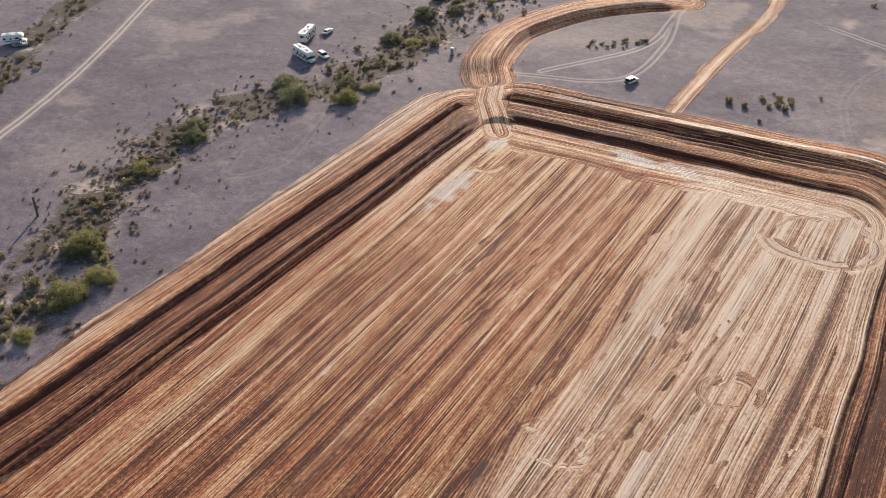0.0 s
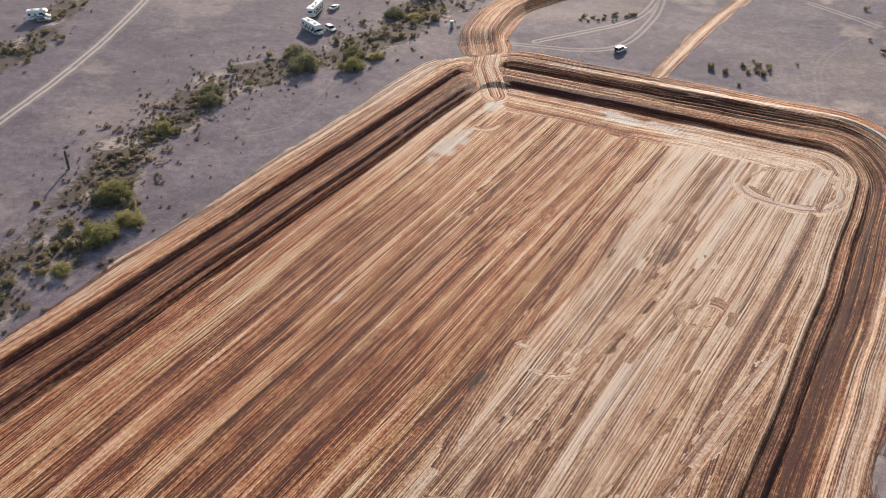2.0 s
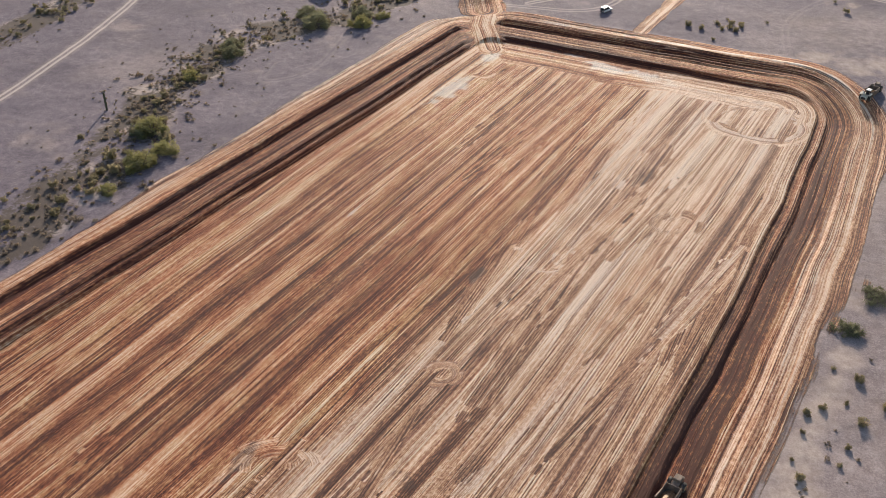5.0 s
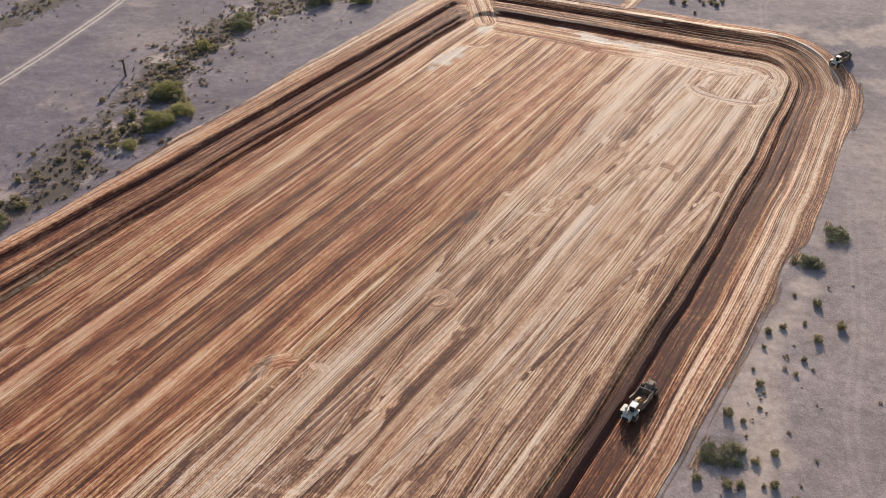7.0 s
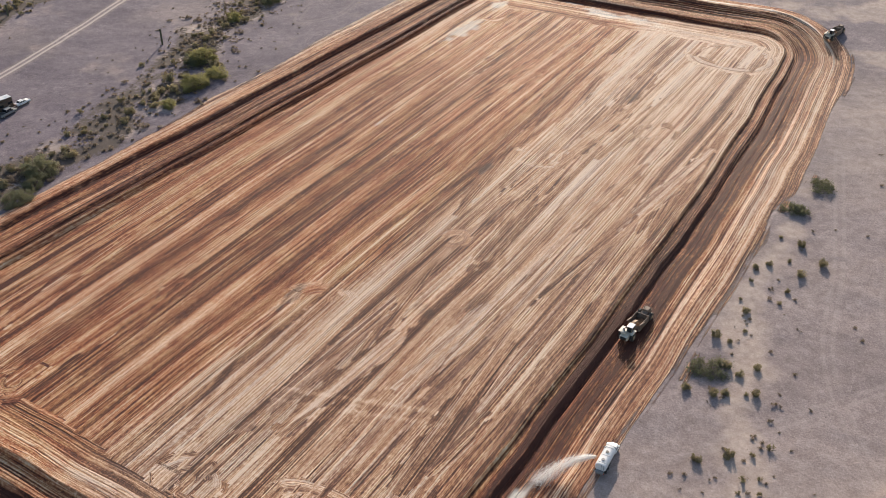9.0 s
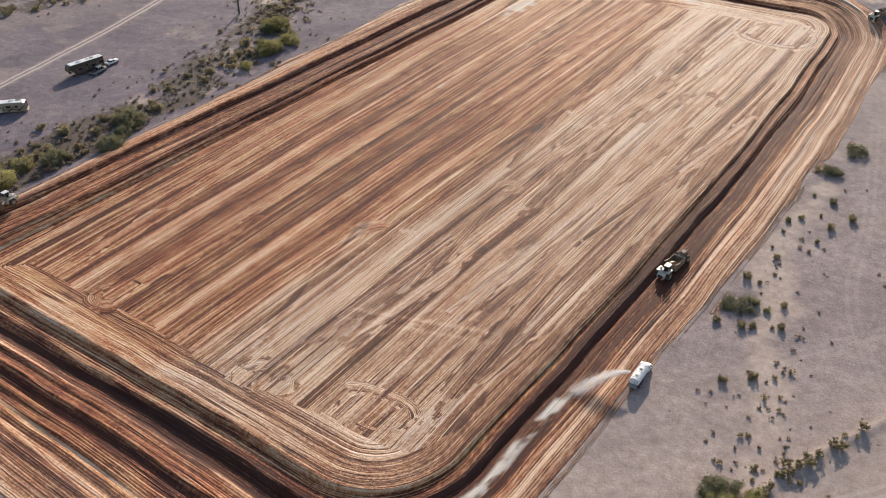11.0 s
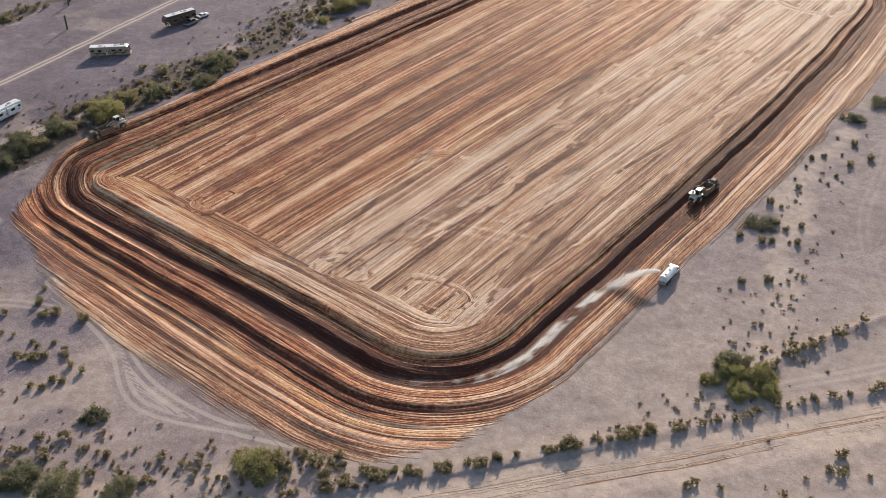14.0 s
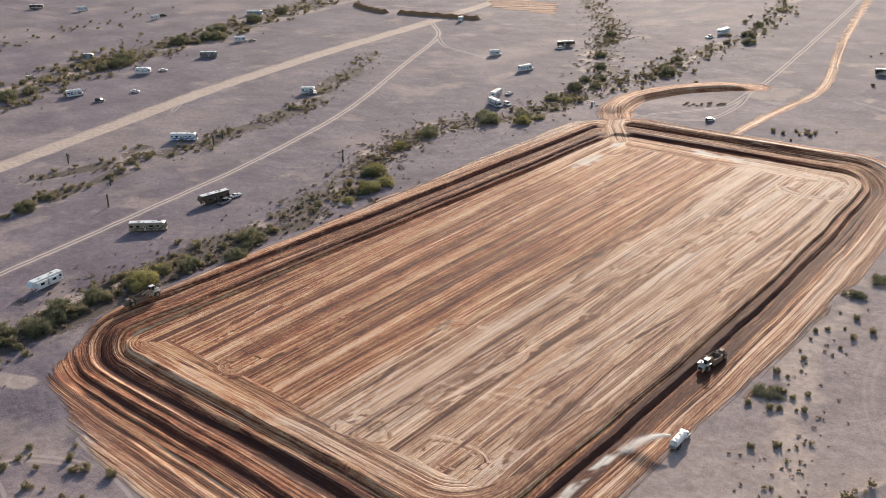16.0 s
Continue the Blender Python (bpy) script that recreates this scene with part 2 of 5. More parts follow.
def rim_reach(x, y, w):
    """How far the graded earth reaches out from the pad's edge."""
    return w["left"] * (20.5 + 0.04 * np.clip(y, -130, 130) - 4.0 * (1 - step(-135, -105, y))) + w["far"] * 22.5 + w["near"] * 29.0 \
        + w["right"] * np.interp(y, [-120, -76, -47, -12, 60, 125], [13.5, 13.5, 15.0, 17.5, 19.0, 22.0])


def pad_frame(x, y):
    """Signed distance from the pad's edge, weights of its four sides, and the way along the edge."""
    yc = np.clip(y, -130, 130)
    px = x * 57.75 / np.where(x < 0, 56.0 - 0.04 * yc, 60.2 - 0.00034 * np.maximum(yc + 20, 0) ** 2)
    py = (y - 1.1 - 0.018 * x) / (122.4 + 0.045 * np.clip(x, -90, 90)) * 122.4
    py = np.where(py < 0, py * 0.981, py)
    wob = rough_noise(x, y, 22, 2, 5) * 0.7
    r = np.where(py > 0, np.where(px > 0, 13.0, 4.0), np.where(px > 0, 17.0, 6.0))
    qx, qy = np.abs(px) - 57.75 + r, np.abs(py) - 122.4 + r
    mx, my = np.maximum(qx, 0), np.maximum(qy, 0)
    d = np.hypot(mx, my) + np.minimum(np.maximum(qx, qy), 0) - r + wob
    ln = np.hypot(mx, my) + 1e-9
    ex = np.where(ln > 1e-6, (mx / ln) ** 2, (qx > qy) * 1.0)
    w = {"left": ex * (px < 0), "right": ex * (px > 0), "far": (1 - ex) * (py > 0), "near": (1 - ex) * (py < 0)}
    along = ((np.arctan2(py / 122.4, px / 57.75) - 2.32) % math.tau) * 110
    return d, w, along


def corner_cut(x, y, w):
    """The outer rim runs nearer to the pad where two sides meet."""
    both = 4 * (w["left"] + w["right"]) * (w["near"] + w["far"])
    return 1 - both * np.where(y < 0, np.where(x < 0, 0.27, 0.10), 0.15) - 0.34 * w["near"] * (1 - step(-62, -14, x))


def natural(x, y):
    base = 1.5 * np.tanh(-0.0125 * x + 0.0065 * y) * (1 - step(26, 80, pad_frame(x, y)[0]))
    far = step(250, 900, np.hypot(x, y))
    return base + rough_noise(x, y, 60, 3, 31) * 0.25 * (1 + 3 * far) + rough_noise(x, y, 8, 3, 37) * 0.22


def ground_height(x, y):
    x, y = np.atleast_1d(np.asarray(x, float)), np.atleast_1d(np.asarray(y, float))
    d, w, _ = pad_frame(x, y)
    d2 = d + rough_noise(x, y, 5, 2, 71) * 0.35 * step(0, 3, d)
    prof = sum(w[k] * np.interp(d2, *zip(*PROFILES[k])) for k in w)
    rim = rim_reach(x, y, w)
    # windrows left by the blades, along the edge of the pad
    rows_ = 0.26 * lattice(d * 0.9, y * 0.02 + x * 0.02, 77) + 0.16 * lattice(d * 2.0, (x + y) * 0.03, 78)
    prof = prof + rows_ * step(3, 8, d)
    # the ramp at the far corner of the pad
    rd, _, _ = way_distance(x, y, [(-46, 113), (-57, 127), (-63, 142), (-70, 154)])
    rampz = np.interp(y, [108, 122, 140, 160], [0, 0.9, 2.0, 1.9])
    k = 1 - step(4.0, 8.5, rd)
    prof = prof * (1 - k) + rampz * k
    nat = natural(x, y)
    rim = rim * corner_cut(x, y, w)
    k = step(rim - 4, rim + 3, d)
    z = np.where(d <= 0, 0, prof) * (1 - k) + nat * k
    z = z + np.where(d < 0, 0.045 * lattice(x * 1.25, y * 0.03, 3) + 0.04 * lattice(x * 0.3, y * 0.02, 4), 0)
    # the loop bank beyond the far corner
    ad, side, al = way_distance(x, y, ARC_WAY)
    inner = ad * -side
    bank = np.interp(inner, [-9, -7, -3, 3, 4.0, 6.5, 8.5], [0, 0.8, 1.5, 1.9, 1.2, -0.8, 0.0]) * step(4, 14, al) * (1 - step(95, 112, al))
    z = z + bank * step(14, 26, d)
    # the graded road and its low side banks
    sd, sside, _ = way_distance(x, y, SE_ROAD)
    z = z + np.interp(sd, [0, 4.7, 5.2, 6.2, 8.5], [-0.12, -0.12, 0.16, 0.14, 0]) * np.where(sside > 0, 1.0, 0.7)
    bd = way_distance(x, y, SIDE_BERM)[0]
    z = z + 0.42 * (1 - step(0.2, 1.3, bd))
    md, _, _ = way_distance(x, y, MAIN_ROAD)
    z = z + np.interp(md, [0, 4.5, 6, 8], [-0.2, -0.2, 0.1, 0])
    return z


def axis(lo, hi, cell, end, grow, mid, mid_lo, mid_hi):
    core = list(np.arange(lo, hi + cell / 2, cell))
    for sgn in (-1, 1):
        p, c, out = core[0] if sgn < 0 else core[-1], cell, []
        while abs(p) < end:
            if c < mid or not mid_lo < p < mid_hi:
                c *= grow
            p += sgn * c
            out.append(p)
        core = out[::-1] + core if sgn < 0 else core + out
    return np.array(core)


def build_ground():
    xs, ys = axis(-84, 86, 0.34, 4600, 1.07, 0.9, -290, 135), axis(-160, 152, 0.62, 4600, 1.07, 1.2, -215, 310)
    ys = np.unique(np.concatenate([ys[(ys < -154) | (ys > 150)], np.arange(-154, -117, 0.34), np.arange(-117, 116, 0.68), np.arange(116, 150, 0.42)]))
    X, Y = np.meshgrid(xs, ys)
    x, y = X.ravel(), Y.ravel()
    z = ground_height(x, y)
    nx, ny = len(xs), len(ys)
    i = (np.arange(ny - 1)[:, None] * nx + np.arange(nx - 1)[None]).ravel()
    quads = np.stack([i, i + 1, i + nx + 1, i + nx], 1)
    me = bpy.data.meshes.new("ground")
    me.vertices.add(len(x))
    me.vertices.foreach_set("co", np.stack([x, y, z], 1).ravel())
    me.loops.add(quads.size)
    me.loops.foreach_set("vertex_index", quads.ravel().astype(np.int32))
    me.polygons.add(len(quads))
    me.polygons.foreach_set("loop_start", np.arange(0, quads.size, 4, dtype=np.int32))
    me.polygons.foreach_set("use_smooth", np.ones(len(quads), bool))
    me.update()

    d, w, along = pad_frame(x, y)
    rim = rim_reach(x, y, w)
    rim = rim * corner_cut(x, y, w)
    soil = 1 - step(rim - 3.0, rim + 3.2 + 4.5 * w["near"] + 1.5 * w["right"], d + rough_noise(x, y, 20, 2, 11) * 1.5 + lattice(d * 1.1, along * 0.04, 14) * 0.7 + rough_noise(x, y, 3, 2, 12) * 0.5)
    # what the machines' marks follow, face by face: the pad's length, its rim, turning loops, and runs at a slant
    band = sum(w[k] * {"left": 1.0, "right": 5.0, "near": 9.0, "far": 15.0}[k] for k in w)
    on_rim = d + rough_noise(x, y, 14, 3, 13) * 3.0 > -band
    corner = quads.ravel()
    first = on_rim[quads[:, 0]]
    cfx = np.where(np.repeat(first, 4), d[corner] + 400, x[corner] + rough_noise(x[corner], y[corner] * 0.5, 30, 2, 17) * 1.3)
    cfy = np.where(np.repeat(first, 4), along[corner], y[corner])
    mx, my = x[quads].mean(1), y[quads].mean(1)
    md = d[quads[:, 0]]
    rs = random.Random(23)
    slants = []
    for k in range(30):
        right = rs.random() < 0.72
        cx, cy = (rs.uniform(6, 54) if right else rs.uniform(-54, 6)), rs.uniform(-92, 86)
        slants.append((cx, cy, rs.uniform(1.2, 3.4), rs.uniform(9, 30), rs.choice((-1, 1)) * rs.uniform(1.5, 4 if not right else 7)))
    for k, (cx, cy, ra, rb, ang) in enumerate(slants):
        ca, sa = math.cos(radians(ang)), math.sin(radians(ang))
        box = np.where((np.abs(mx - cx) < rb + ra) & (np.abs(my - cy) < rb + ra) & (md < -0.8))[0]
        u, v = (mx[box] - cx) * ca + (my[box] - cy) * sa, -(mx[box] - cx) * sa + (my[box] - cy) * ca
        box = box[np.hypot(u / ra, v / rb) + 0.35 * lattice(mx[box] * 0.7, my[box] * 0.4, 300 + k) < 1]
        idx = (box[:, None] * 4 + np.arange(4)).ravel()
        px, py = x[corner[idx]] - cx, y[corner[idx]] - cy
        cfx[idx], cfy[idx] = px * ca + py * sa + 1200 + 30 * k, -px * sa + py * ca
    rq, rside, ral = way_distance(x, y, [(-46, 113), (-57, 127), (-63, 142), (-70, 154)])
    idx = (np.where(rq[quads[:, 0]] + rough_noise(mx, my, 4, 2, 39) * 1.2 < 4.5)[0][:, None] * 4 + np.arange(4)).ravel()
    cfx[idx], cfy[idx] = (rq * rside)[corner[idx]] + 950, ral[corner[idx]]
    LOOPS = [(7, -61, 8.5, 1.0, 0.1), (-27, -111, 6.5, 1.1, 0.1), (18, -112, 6, 1.3, 0.3), (42, 104, 13, 1.15, 0.55), (18, 17, 6, 1.5, 0.5),
             (41, 45, 6.5, 1.0, 0.4), (41, -108, 7, 1.5, 0.6), (19.5, -27, 4.5, 0.9, 0.3), (-40, 97, 5, 1.0, 0.4)]
    for k, (cx, cy, rr, sq, hole) in enumerate(LOOPS):   # centre, reach, squash, inner hole
        def polar(qx, qy):
            a, bb = (qx - cx) / sq, qy - cy
            return np.hypot(a, bb) + rough_noise(qx, qy, 16, 2, 50 + k) * 2.0, np.arctan2(bb, a)
        box = np.where((np.abs(mx - cx) < rr * sq + 2) & (np.abs(my - cy) < rr + 2) & (md < -0.5))[0]
        rad, th = polar(mx[box], my[box])
        box = box[(rad < rr) & (rad > rr * hole) & (lattice(th * 1.3 + 5, rad * 0.3, 80 + k) + 0.7 * lattice(mx[box] * 0.9, my[box] * 0.5, 90 + k) > (0.22 if rr < 15 else 0.26))]
        idx = (box[:, None] * 4 + np.arange(4)).ravel()
        rad, th = polar(x[corner[idx]], y[corner[idx]])
        cfx[idx], cfy[idx] = rad * 1.4 + 700 + 40 * k, th * rr
    # colour of the earth: ochre cut on one part, pale crusted fill on the other
    seam = np.interp(y, [-120, -88, -47, 0, 45, 80, 112], [-1, 0.5, 7, 12, 12.5, 10, 7.5])
    pale = 0.76 * step(-5, 5, x - seam + rough_noise(x, y * 0.12, 9, 3, 19) * 6)
    end = 1 - step(-116, -98, y)
    tone = 0.425 + 0.165 * pale + 0.07 * end * (1 - pale) * (x > -10)
    tone = tone + 0.14 * (1 - step(6, 22, np.hypot((x + 42) / 1.0, (y - 84) / 2.2)))
    farband = step(98, 108, y - 0.065 * x + rough_noise(x, y, 12, 2, 23) * 4) * (d < 0)
    tone = tone + farband * 0.06
    tone = tone + 0.12 * step(-1, 2, x - seam) * (1 - step(6, 13, x - seam)) * step(-40, 30, y)
    # shade of cut faces and ditches and sunlit crests are painted into this tone
    side_shade_tone = w["left"] * np.interp(d, [0, 2, 3.2, 9, 10, 11.4, 12, 16, 24], [0.26, 0.18, 0.24, 0.25, 0.18, 0.24, 0.48, 0.54, 0.60]) \
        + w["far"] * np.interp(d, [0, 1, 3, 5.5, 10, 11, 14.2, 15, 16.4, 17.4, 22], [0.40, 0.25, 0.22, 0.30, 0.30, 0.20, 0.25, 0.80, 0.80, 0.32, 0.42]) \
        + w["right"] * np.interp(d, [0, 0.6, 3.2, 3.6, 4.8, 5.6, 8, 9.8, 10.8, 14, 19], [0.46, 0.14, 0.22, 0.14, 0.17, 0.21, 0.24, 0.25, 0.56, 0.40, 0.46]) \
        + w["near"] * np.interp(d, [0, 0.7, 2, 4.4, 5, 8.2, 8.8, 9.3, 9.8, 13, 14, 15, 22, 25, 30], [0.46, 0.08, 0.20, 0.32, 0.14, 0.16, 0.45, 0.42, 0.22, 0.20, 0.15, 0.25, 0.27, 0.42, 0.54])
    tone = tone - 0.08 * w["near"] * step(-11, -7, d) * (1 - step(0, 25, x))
    side_shade_tone = side_shade_tone + 0.4 * w["near"] * step(8.3, 8.8, d) * (1 - step(9.2, 9.8, d)) * step(5, 30, x)
    side_shade_tone = side_shade_tone - 0.08 * w["near"] * step(9, 15, d) * (1 - step(-10, 40, x))
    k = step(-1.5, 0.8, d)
    tone = tone * (1 - k) + side_shade_tone * k
    ramp_k = 1 - step(3.0, 6.0, way_distance(x, y, [(-46, 113), (-57, 127), (-63, 142), (-70, 154)])[0] + rough_noise(x, y, 5, 2, 36))
    tone = tone * (1 - ramp_k) + 0.68 * ramp_k
    pale = pale * (1 - k) + k * (w["right"] * np.interp(d, [0, 0.7, 3.2, 5, 9.5, 11, 19], [0.3, 0.1, 0.4, 0.0, 0.0, 0.65, 0.6]) + w["left"] * np.interp(d, [0, 12, 15, 22], [0.1, 0.05, 0.4, 0.6])
                                 + w["near"] * np.interp(d, [0, 0.6, 2, 4.5, 5, 8, 9, 10, 19, 24, 30], [0.2, 0.0, 0.1, 0.25, 0.2, 0.3, 0.6, 0.0, 0.05, 0.45, 0.75]))
    pale = np.clip(pale + 0.35 * rough_noise(x, y * 0.15, 7, 3, 29), 0, 1)
    # crossing wheel tracks and the long gouge between the two fills
    for way, half, dt in (([(18, -88), (33, -83), (48, -78)], 1.5, 0.16), ([(2, -78), (7, -92), (12, -106)], 1.4, 0.12), ([(17, 0), (25, -14), (34, -31)], 1.3, 0.09),
                          ([(20, -2), (28, -16), (35, -34)], 1.3, 0.07), ([(20, -108), (26, -92), (34, -78)], 1.5, 0.1), ([(24, 96), (36, 104), (50, 100)], 1.5, 0.1)):
        q = way_distance(x, y, smooth_way(way))[0]
        tone = tone + dt * (1 - step(0.3, 0.7, np.abs(q - half))) - 0.5 * dt * (1 - step(0.2, 0.6, np.abs(q - half + 0.8)))
    q = way_distance(x, y, smooth_way([(8, -100), (3, -72), (0.5, -58), (5, -20), (11, 20), (13.5, 44), (12, 70)]))[0] + rough_noise(x, y * 0.3, 4, 2, 33) * 0.5
    tone = tone - 0.26 * (1 - step(0.3, 1.0, q)) * (rough_noise(x, y, 24, 2, 34) > -0.25)
    # far end lifted by a painted low-sun sheen; the pale fill lifted too
    tone = tone + (0.10 * step(30, 90, y) + 0.08 * step(-30, 30, y) * step(-4, 18, x)) * (d < 0)
    for cx, cy, ra, rb in [(1.5, -64, 1.6, 7.0), (27.6, -52.7, 3.0, 2.2), (20, -109, 3.2, 2.2), (36, -46, 2.0, 5.0), (26, 62, 2.0, 5.0), (10, 4, 1.5, 4.0)]:
        e = np.hypot((x - cx) / ra, (y - cy) / rb) + rough_noise(x, y, 3, 3, 42) * 0.6
        m = 1 - step(0.6, 1.0, e)
        tone, pale = tone - 0.2 * m, np.maximum(pale, m)
    # wetted and caked pale patches; the far-end ones carry a painted sun glint
    wet_glint = np.zeros_like(x)
    for cx, cy, ra, rb in [(-7, 117.0, 8, 2.6), (4, 117.5, 9, 2.8), (-14, 119, 5, 1.6), (-43, 108, 2.2, 4.5), (-42, 80, 3.2, 9), (-21, 121, 3, 1.2), (-28, 13, 0.55, 5.0)]:
        e = np.hypot((x - cx) / ra, (y - cy) / rb) + rough_noise(x, y, 3, 3, 41) * 0.9
        wet_glint = np.maximum(wet_glint, 0.52 * (1 - step(0.35, 1.2, e)))
    # pale top of the far bank, its sunlit brightness painted near-white
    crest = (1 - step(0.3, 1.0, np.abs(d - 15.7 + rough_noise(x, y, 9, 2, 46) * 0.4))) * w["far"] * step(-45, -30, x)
    wet_glint = np.maximum(wet_glint, 0.55 * crest * step(-0.4, 0.2, rough_noise(x, y, 7, 3, 48)))
    # the truck's sprayed strip
    lane = (1 - step(0.5, 1.0, np.abs(d - 6.6 + rough_noise(x, y, 12, 2, 43) * 0.4) / 1.4)) * w["right"] * step(-140, -125, y) * (1 - step(-86, -79, y))
    wet_glint = np.maximum(wet_glint, 0.8 * lane * step(-0.35, 0.25, rough_noise(x, y * 0.6, 2.0, 3, 45)))
    # tracks and roads outside
    sand = np.zeros_like(x)

    def road(way, half, amount, ruts=False, wob=0.8):
        nonlocal sand
        q, _, _ = way_distance(x, y, way)
        q = q + rough_noise(x, y, 8, 3, 61) * wob
        if ruts:
            lines = np.maximum(1 - step(0.45, 1.05, np.abs(q - 1.25)), 0.30 * (1 - step(1.4, 3.2, q)))
        else:
            lines = 1 - step(half * 0.7, half * 1.15, q)
        sand = np.maximum(sand, amount * lines)
    road(MAIN_ROAD, 6.0, 1.0)
    road(FAR_ROAD, 5.0, 0.7)
    road(SE_ROAD, 4.8, 1.0)
    road(TWO_TRACK, 2.6, 0.25, False, 0.3)
    road(SOUTH_TRACK, 3.0, 0.6)
    rut, worn = np.full(x.shape, 50.0), np.zeros_like(x)
    for way, k in ((TWO_TRACK, 0.9), (SPUR_TRACK, 0.55), (PALE_TRACK, 0.6), (smooth_way([(84, 60), (96, 10), (104, -30), (128, -70)]), 0.14), (smooth_way([(90, 120), (104, 60), (110, -10), (140, -60)]), 0.14),
                   (smooth_way([(150, 20), (120, -20), (90, -60)]), 0.16), (smooth_way([(99, -104), (108, -92.4), (114.6, -84.5), (122.8, -74.4), (150, -40)]), 0.4), (smooth_way([(40, 140), (30, 190), (60, 260)]), 0.1),
                   (smooth_way([(54, -153), (30, -161), (8, -160), (-12, -150)]), 0.6), (smooth_way([(44, -156), (18, -166), (-2, -158), (-30, -153)]), 0.5), (smooth_way([(-100, -170), (-60, -160), (-40, -175), (-20, -200)]), 0.4),
                   (smooth_way([(-20, -158), (-32, -164), (-34, -172), (-24, -176)]), 0.4), (smooth_way([(-240, 30), (-262, 60)]), 0.5), (smooth_way([(-58, 146), (-30, 158), (-28, 190), (-36, 226)]), 0.5),
                   (smooth_way([(14, 230), (60, 215), (120, 240)]), 0.5), (smooth_way([(-90, 96), (-84, 70), (-92, 58), (-98, 70)]), 0.1)):
        q, side, _ = way_distance(x, y, way)
        m = q < np.abs(rut)
        rut, worn = np.where(m, q * np.where(side == 0, 1, side), rut), np.where(m, k, worn)
    worn = worn * (d > 19)
    # the dry wash beside the pad, and others
    belt = np.maximum(wash_belt(x, y), 0)
    litter = np.maximum(belt * step(-0.5, 0.3, rough_noise(x, y, 14, 3, 62)), 0)
    patch = step(0.05, 0.45, rough_noise(x, y, 9, 3, 63) * 0.9 + 0.1)
    sand = np.maximum(sand, 0.85 * belt * patch)
    sand = np.maximum(sand, 0.30 * step(0.0, 0.7, rough_noise(x, y, 45, 4, 65)) + 0.32 * step(40, 90, x - 0.1 * y) + 0.30 * (1 - step(-150, -90, y - 0.6 * x)) * step(-20, 40, x))
    sand = np.maximum(sand, (0.32 + 0.4 * step(-60, 40, x)) * step(0.22, 0.6, rough_noise(x, y, 18, 4, 66) + 0.12 * step(20, 90, x) + 0.1 * (y < -110)))
    rb = np.maximum(0, 1 - np.abs(way_distance(x, y, EAST_BELT)[0] + rough_noise(x, y, 12, 2, 69) * 3) / 9)
    sand = np.maximum(sand, 0.8 * step(0.1, 0.9, rb + rough_noise(x, y, 6, 3, 64) * 0.4))
    for way, half in ((HAUL_WAY, 2.7), (ARC_WAY, 8.0)):
        q, side, al = way_distance(x, y, way)
        m = (1 - step(half * 0.8, half * 1.15, q + rough_noise(x, y, 5, 3, 67) * 1.0)) * (1 - soil)
        soil = np.maximum(soil, m)
        hit = (m > 0.3) & (d > 10)
        idx = (np.where(hit[quads[:, 0]])[0][:, None] * 4 + np.arange(4)).ravel()
        cfx[idx], cfy[idx] = (q * side)[corner[idx]] + 900, al[corner[idx]]
        tone = np.where(hit, (0.74 - 0.16 * q) if half < 4 else 0.44, tone)
        pale = np.where(hit & (half < 4), 0.5, pale)
    q = np.maximum(np.abs(x + 268 + 0.6 * (y - 360)) - 30, np.abs(y - 360) - 22)
    plot = 1 - step(-4, 4, q + rough_noise(x, y, 12, 3, 68) * 8)
    soil = np.maximum(soil, 0.75 * plot)
    tone, pale = np.where(plot > 0, 0.36, tone), np.where(plot > 0, 0.7, pale)
    q = way_distance(x, y, SE_ROAD)[0] + rough_noise(x, y, 9, 3, 70) * 1.5
    soil = np.maximum(soil, 0.40 * (1 - step(1.5, 4.5, q)))
    on_road = (q < 4.8) & (d > 20)
    rq, rside, ral = way_distance(x, y, SE_ROAD)
    idx = (np.where((rq < 5)[quads[:, 0]] & (d > 24)[quads[:, 0]])[0][:, None] * 4 + np.arange(4)).ravel()
    cfx[idx], cfy[idx] = (rq * rside)[corner[idx]] + 2600, ral[corner[idx]]
    tone, pale = np.where(on_road, 0.62, tone), np.where(on_road, 0.4, pale)
    # earth dragged out with the uprooted scrub
    for cx, cy, ra, rb in [(79, 41, 5, 7), (78, 27, 6, 6), (80, -42, 4, 6)]:
        e = np.hypot((x - cx) / ra, (y - cy) / rb) + rough_noise(x, y, 4, 4, 47) * 0.9
        m = (1 - step(0.2, 1.2, e)) * (d > 15)
        soil = np.maximum(soil, m * 0.5)
    for name, val in (("soil", soil), ("tone", tone), ("sand", sand), ("wet_glint", wet_glint), ("pale", pale), ("rut", rut), ("rut_worn", worn), ("litter", litter)):
        a = me.attributes.new(name, "FLOAT", "POINT")
        a.data.foreach_set("value", np.asarray(val, np.float32))
    a = me.attributes.new("flow", "FLOAT_VECTOR", "CORNER")
    a.data.foreach_set("vector", np.stack([cfx, cfy, np.zeros_like(cfx)], 1).astype(np.float32).ravel())
    me.materials.append(ground_material())
    return tagged(new("ground", me), "graded ochre earth pad, berms and grey desert gravel plain", "ground", kind="structure")


EAST_BELT = smooth_way([(84, 15), (83, -17), (91, -43), (99, -65), (103, -85), (98, -106), (82, -128), (60, -150), (36, -178), (0, -215)])
WASH = smooth_way([(-80, -240), (-82, -180), (-87, -128), (-90, -93), (-89, -52), (-92, -10), (-108, 28), (-116, 50), (-119, 78), (-106, 112), (-98, 150), (-106, 195), (-150, 270), (-162, 306), (-212, 370), (-300, 480)])
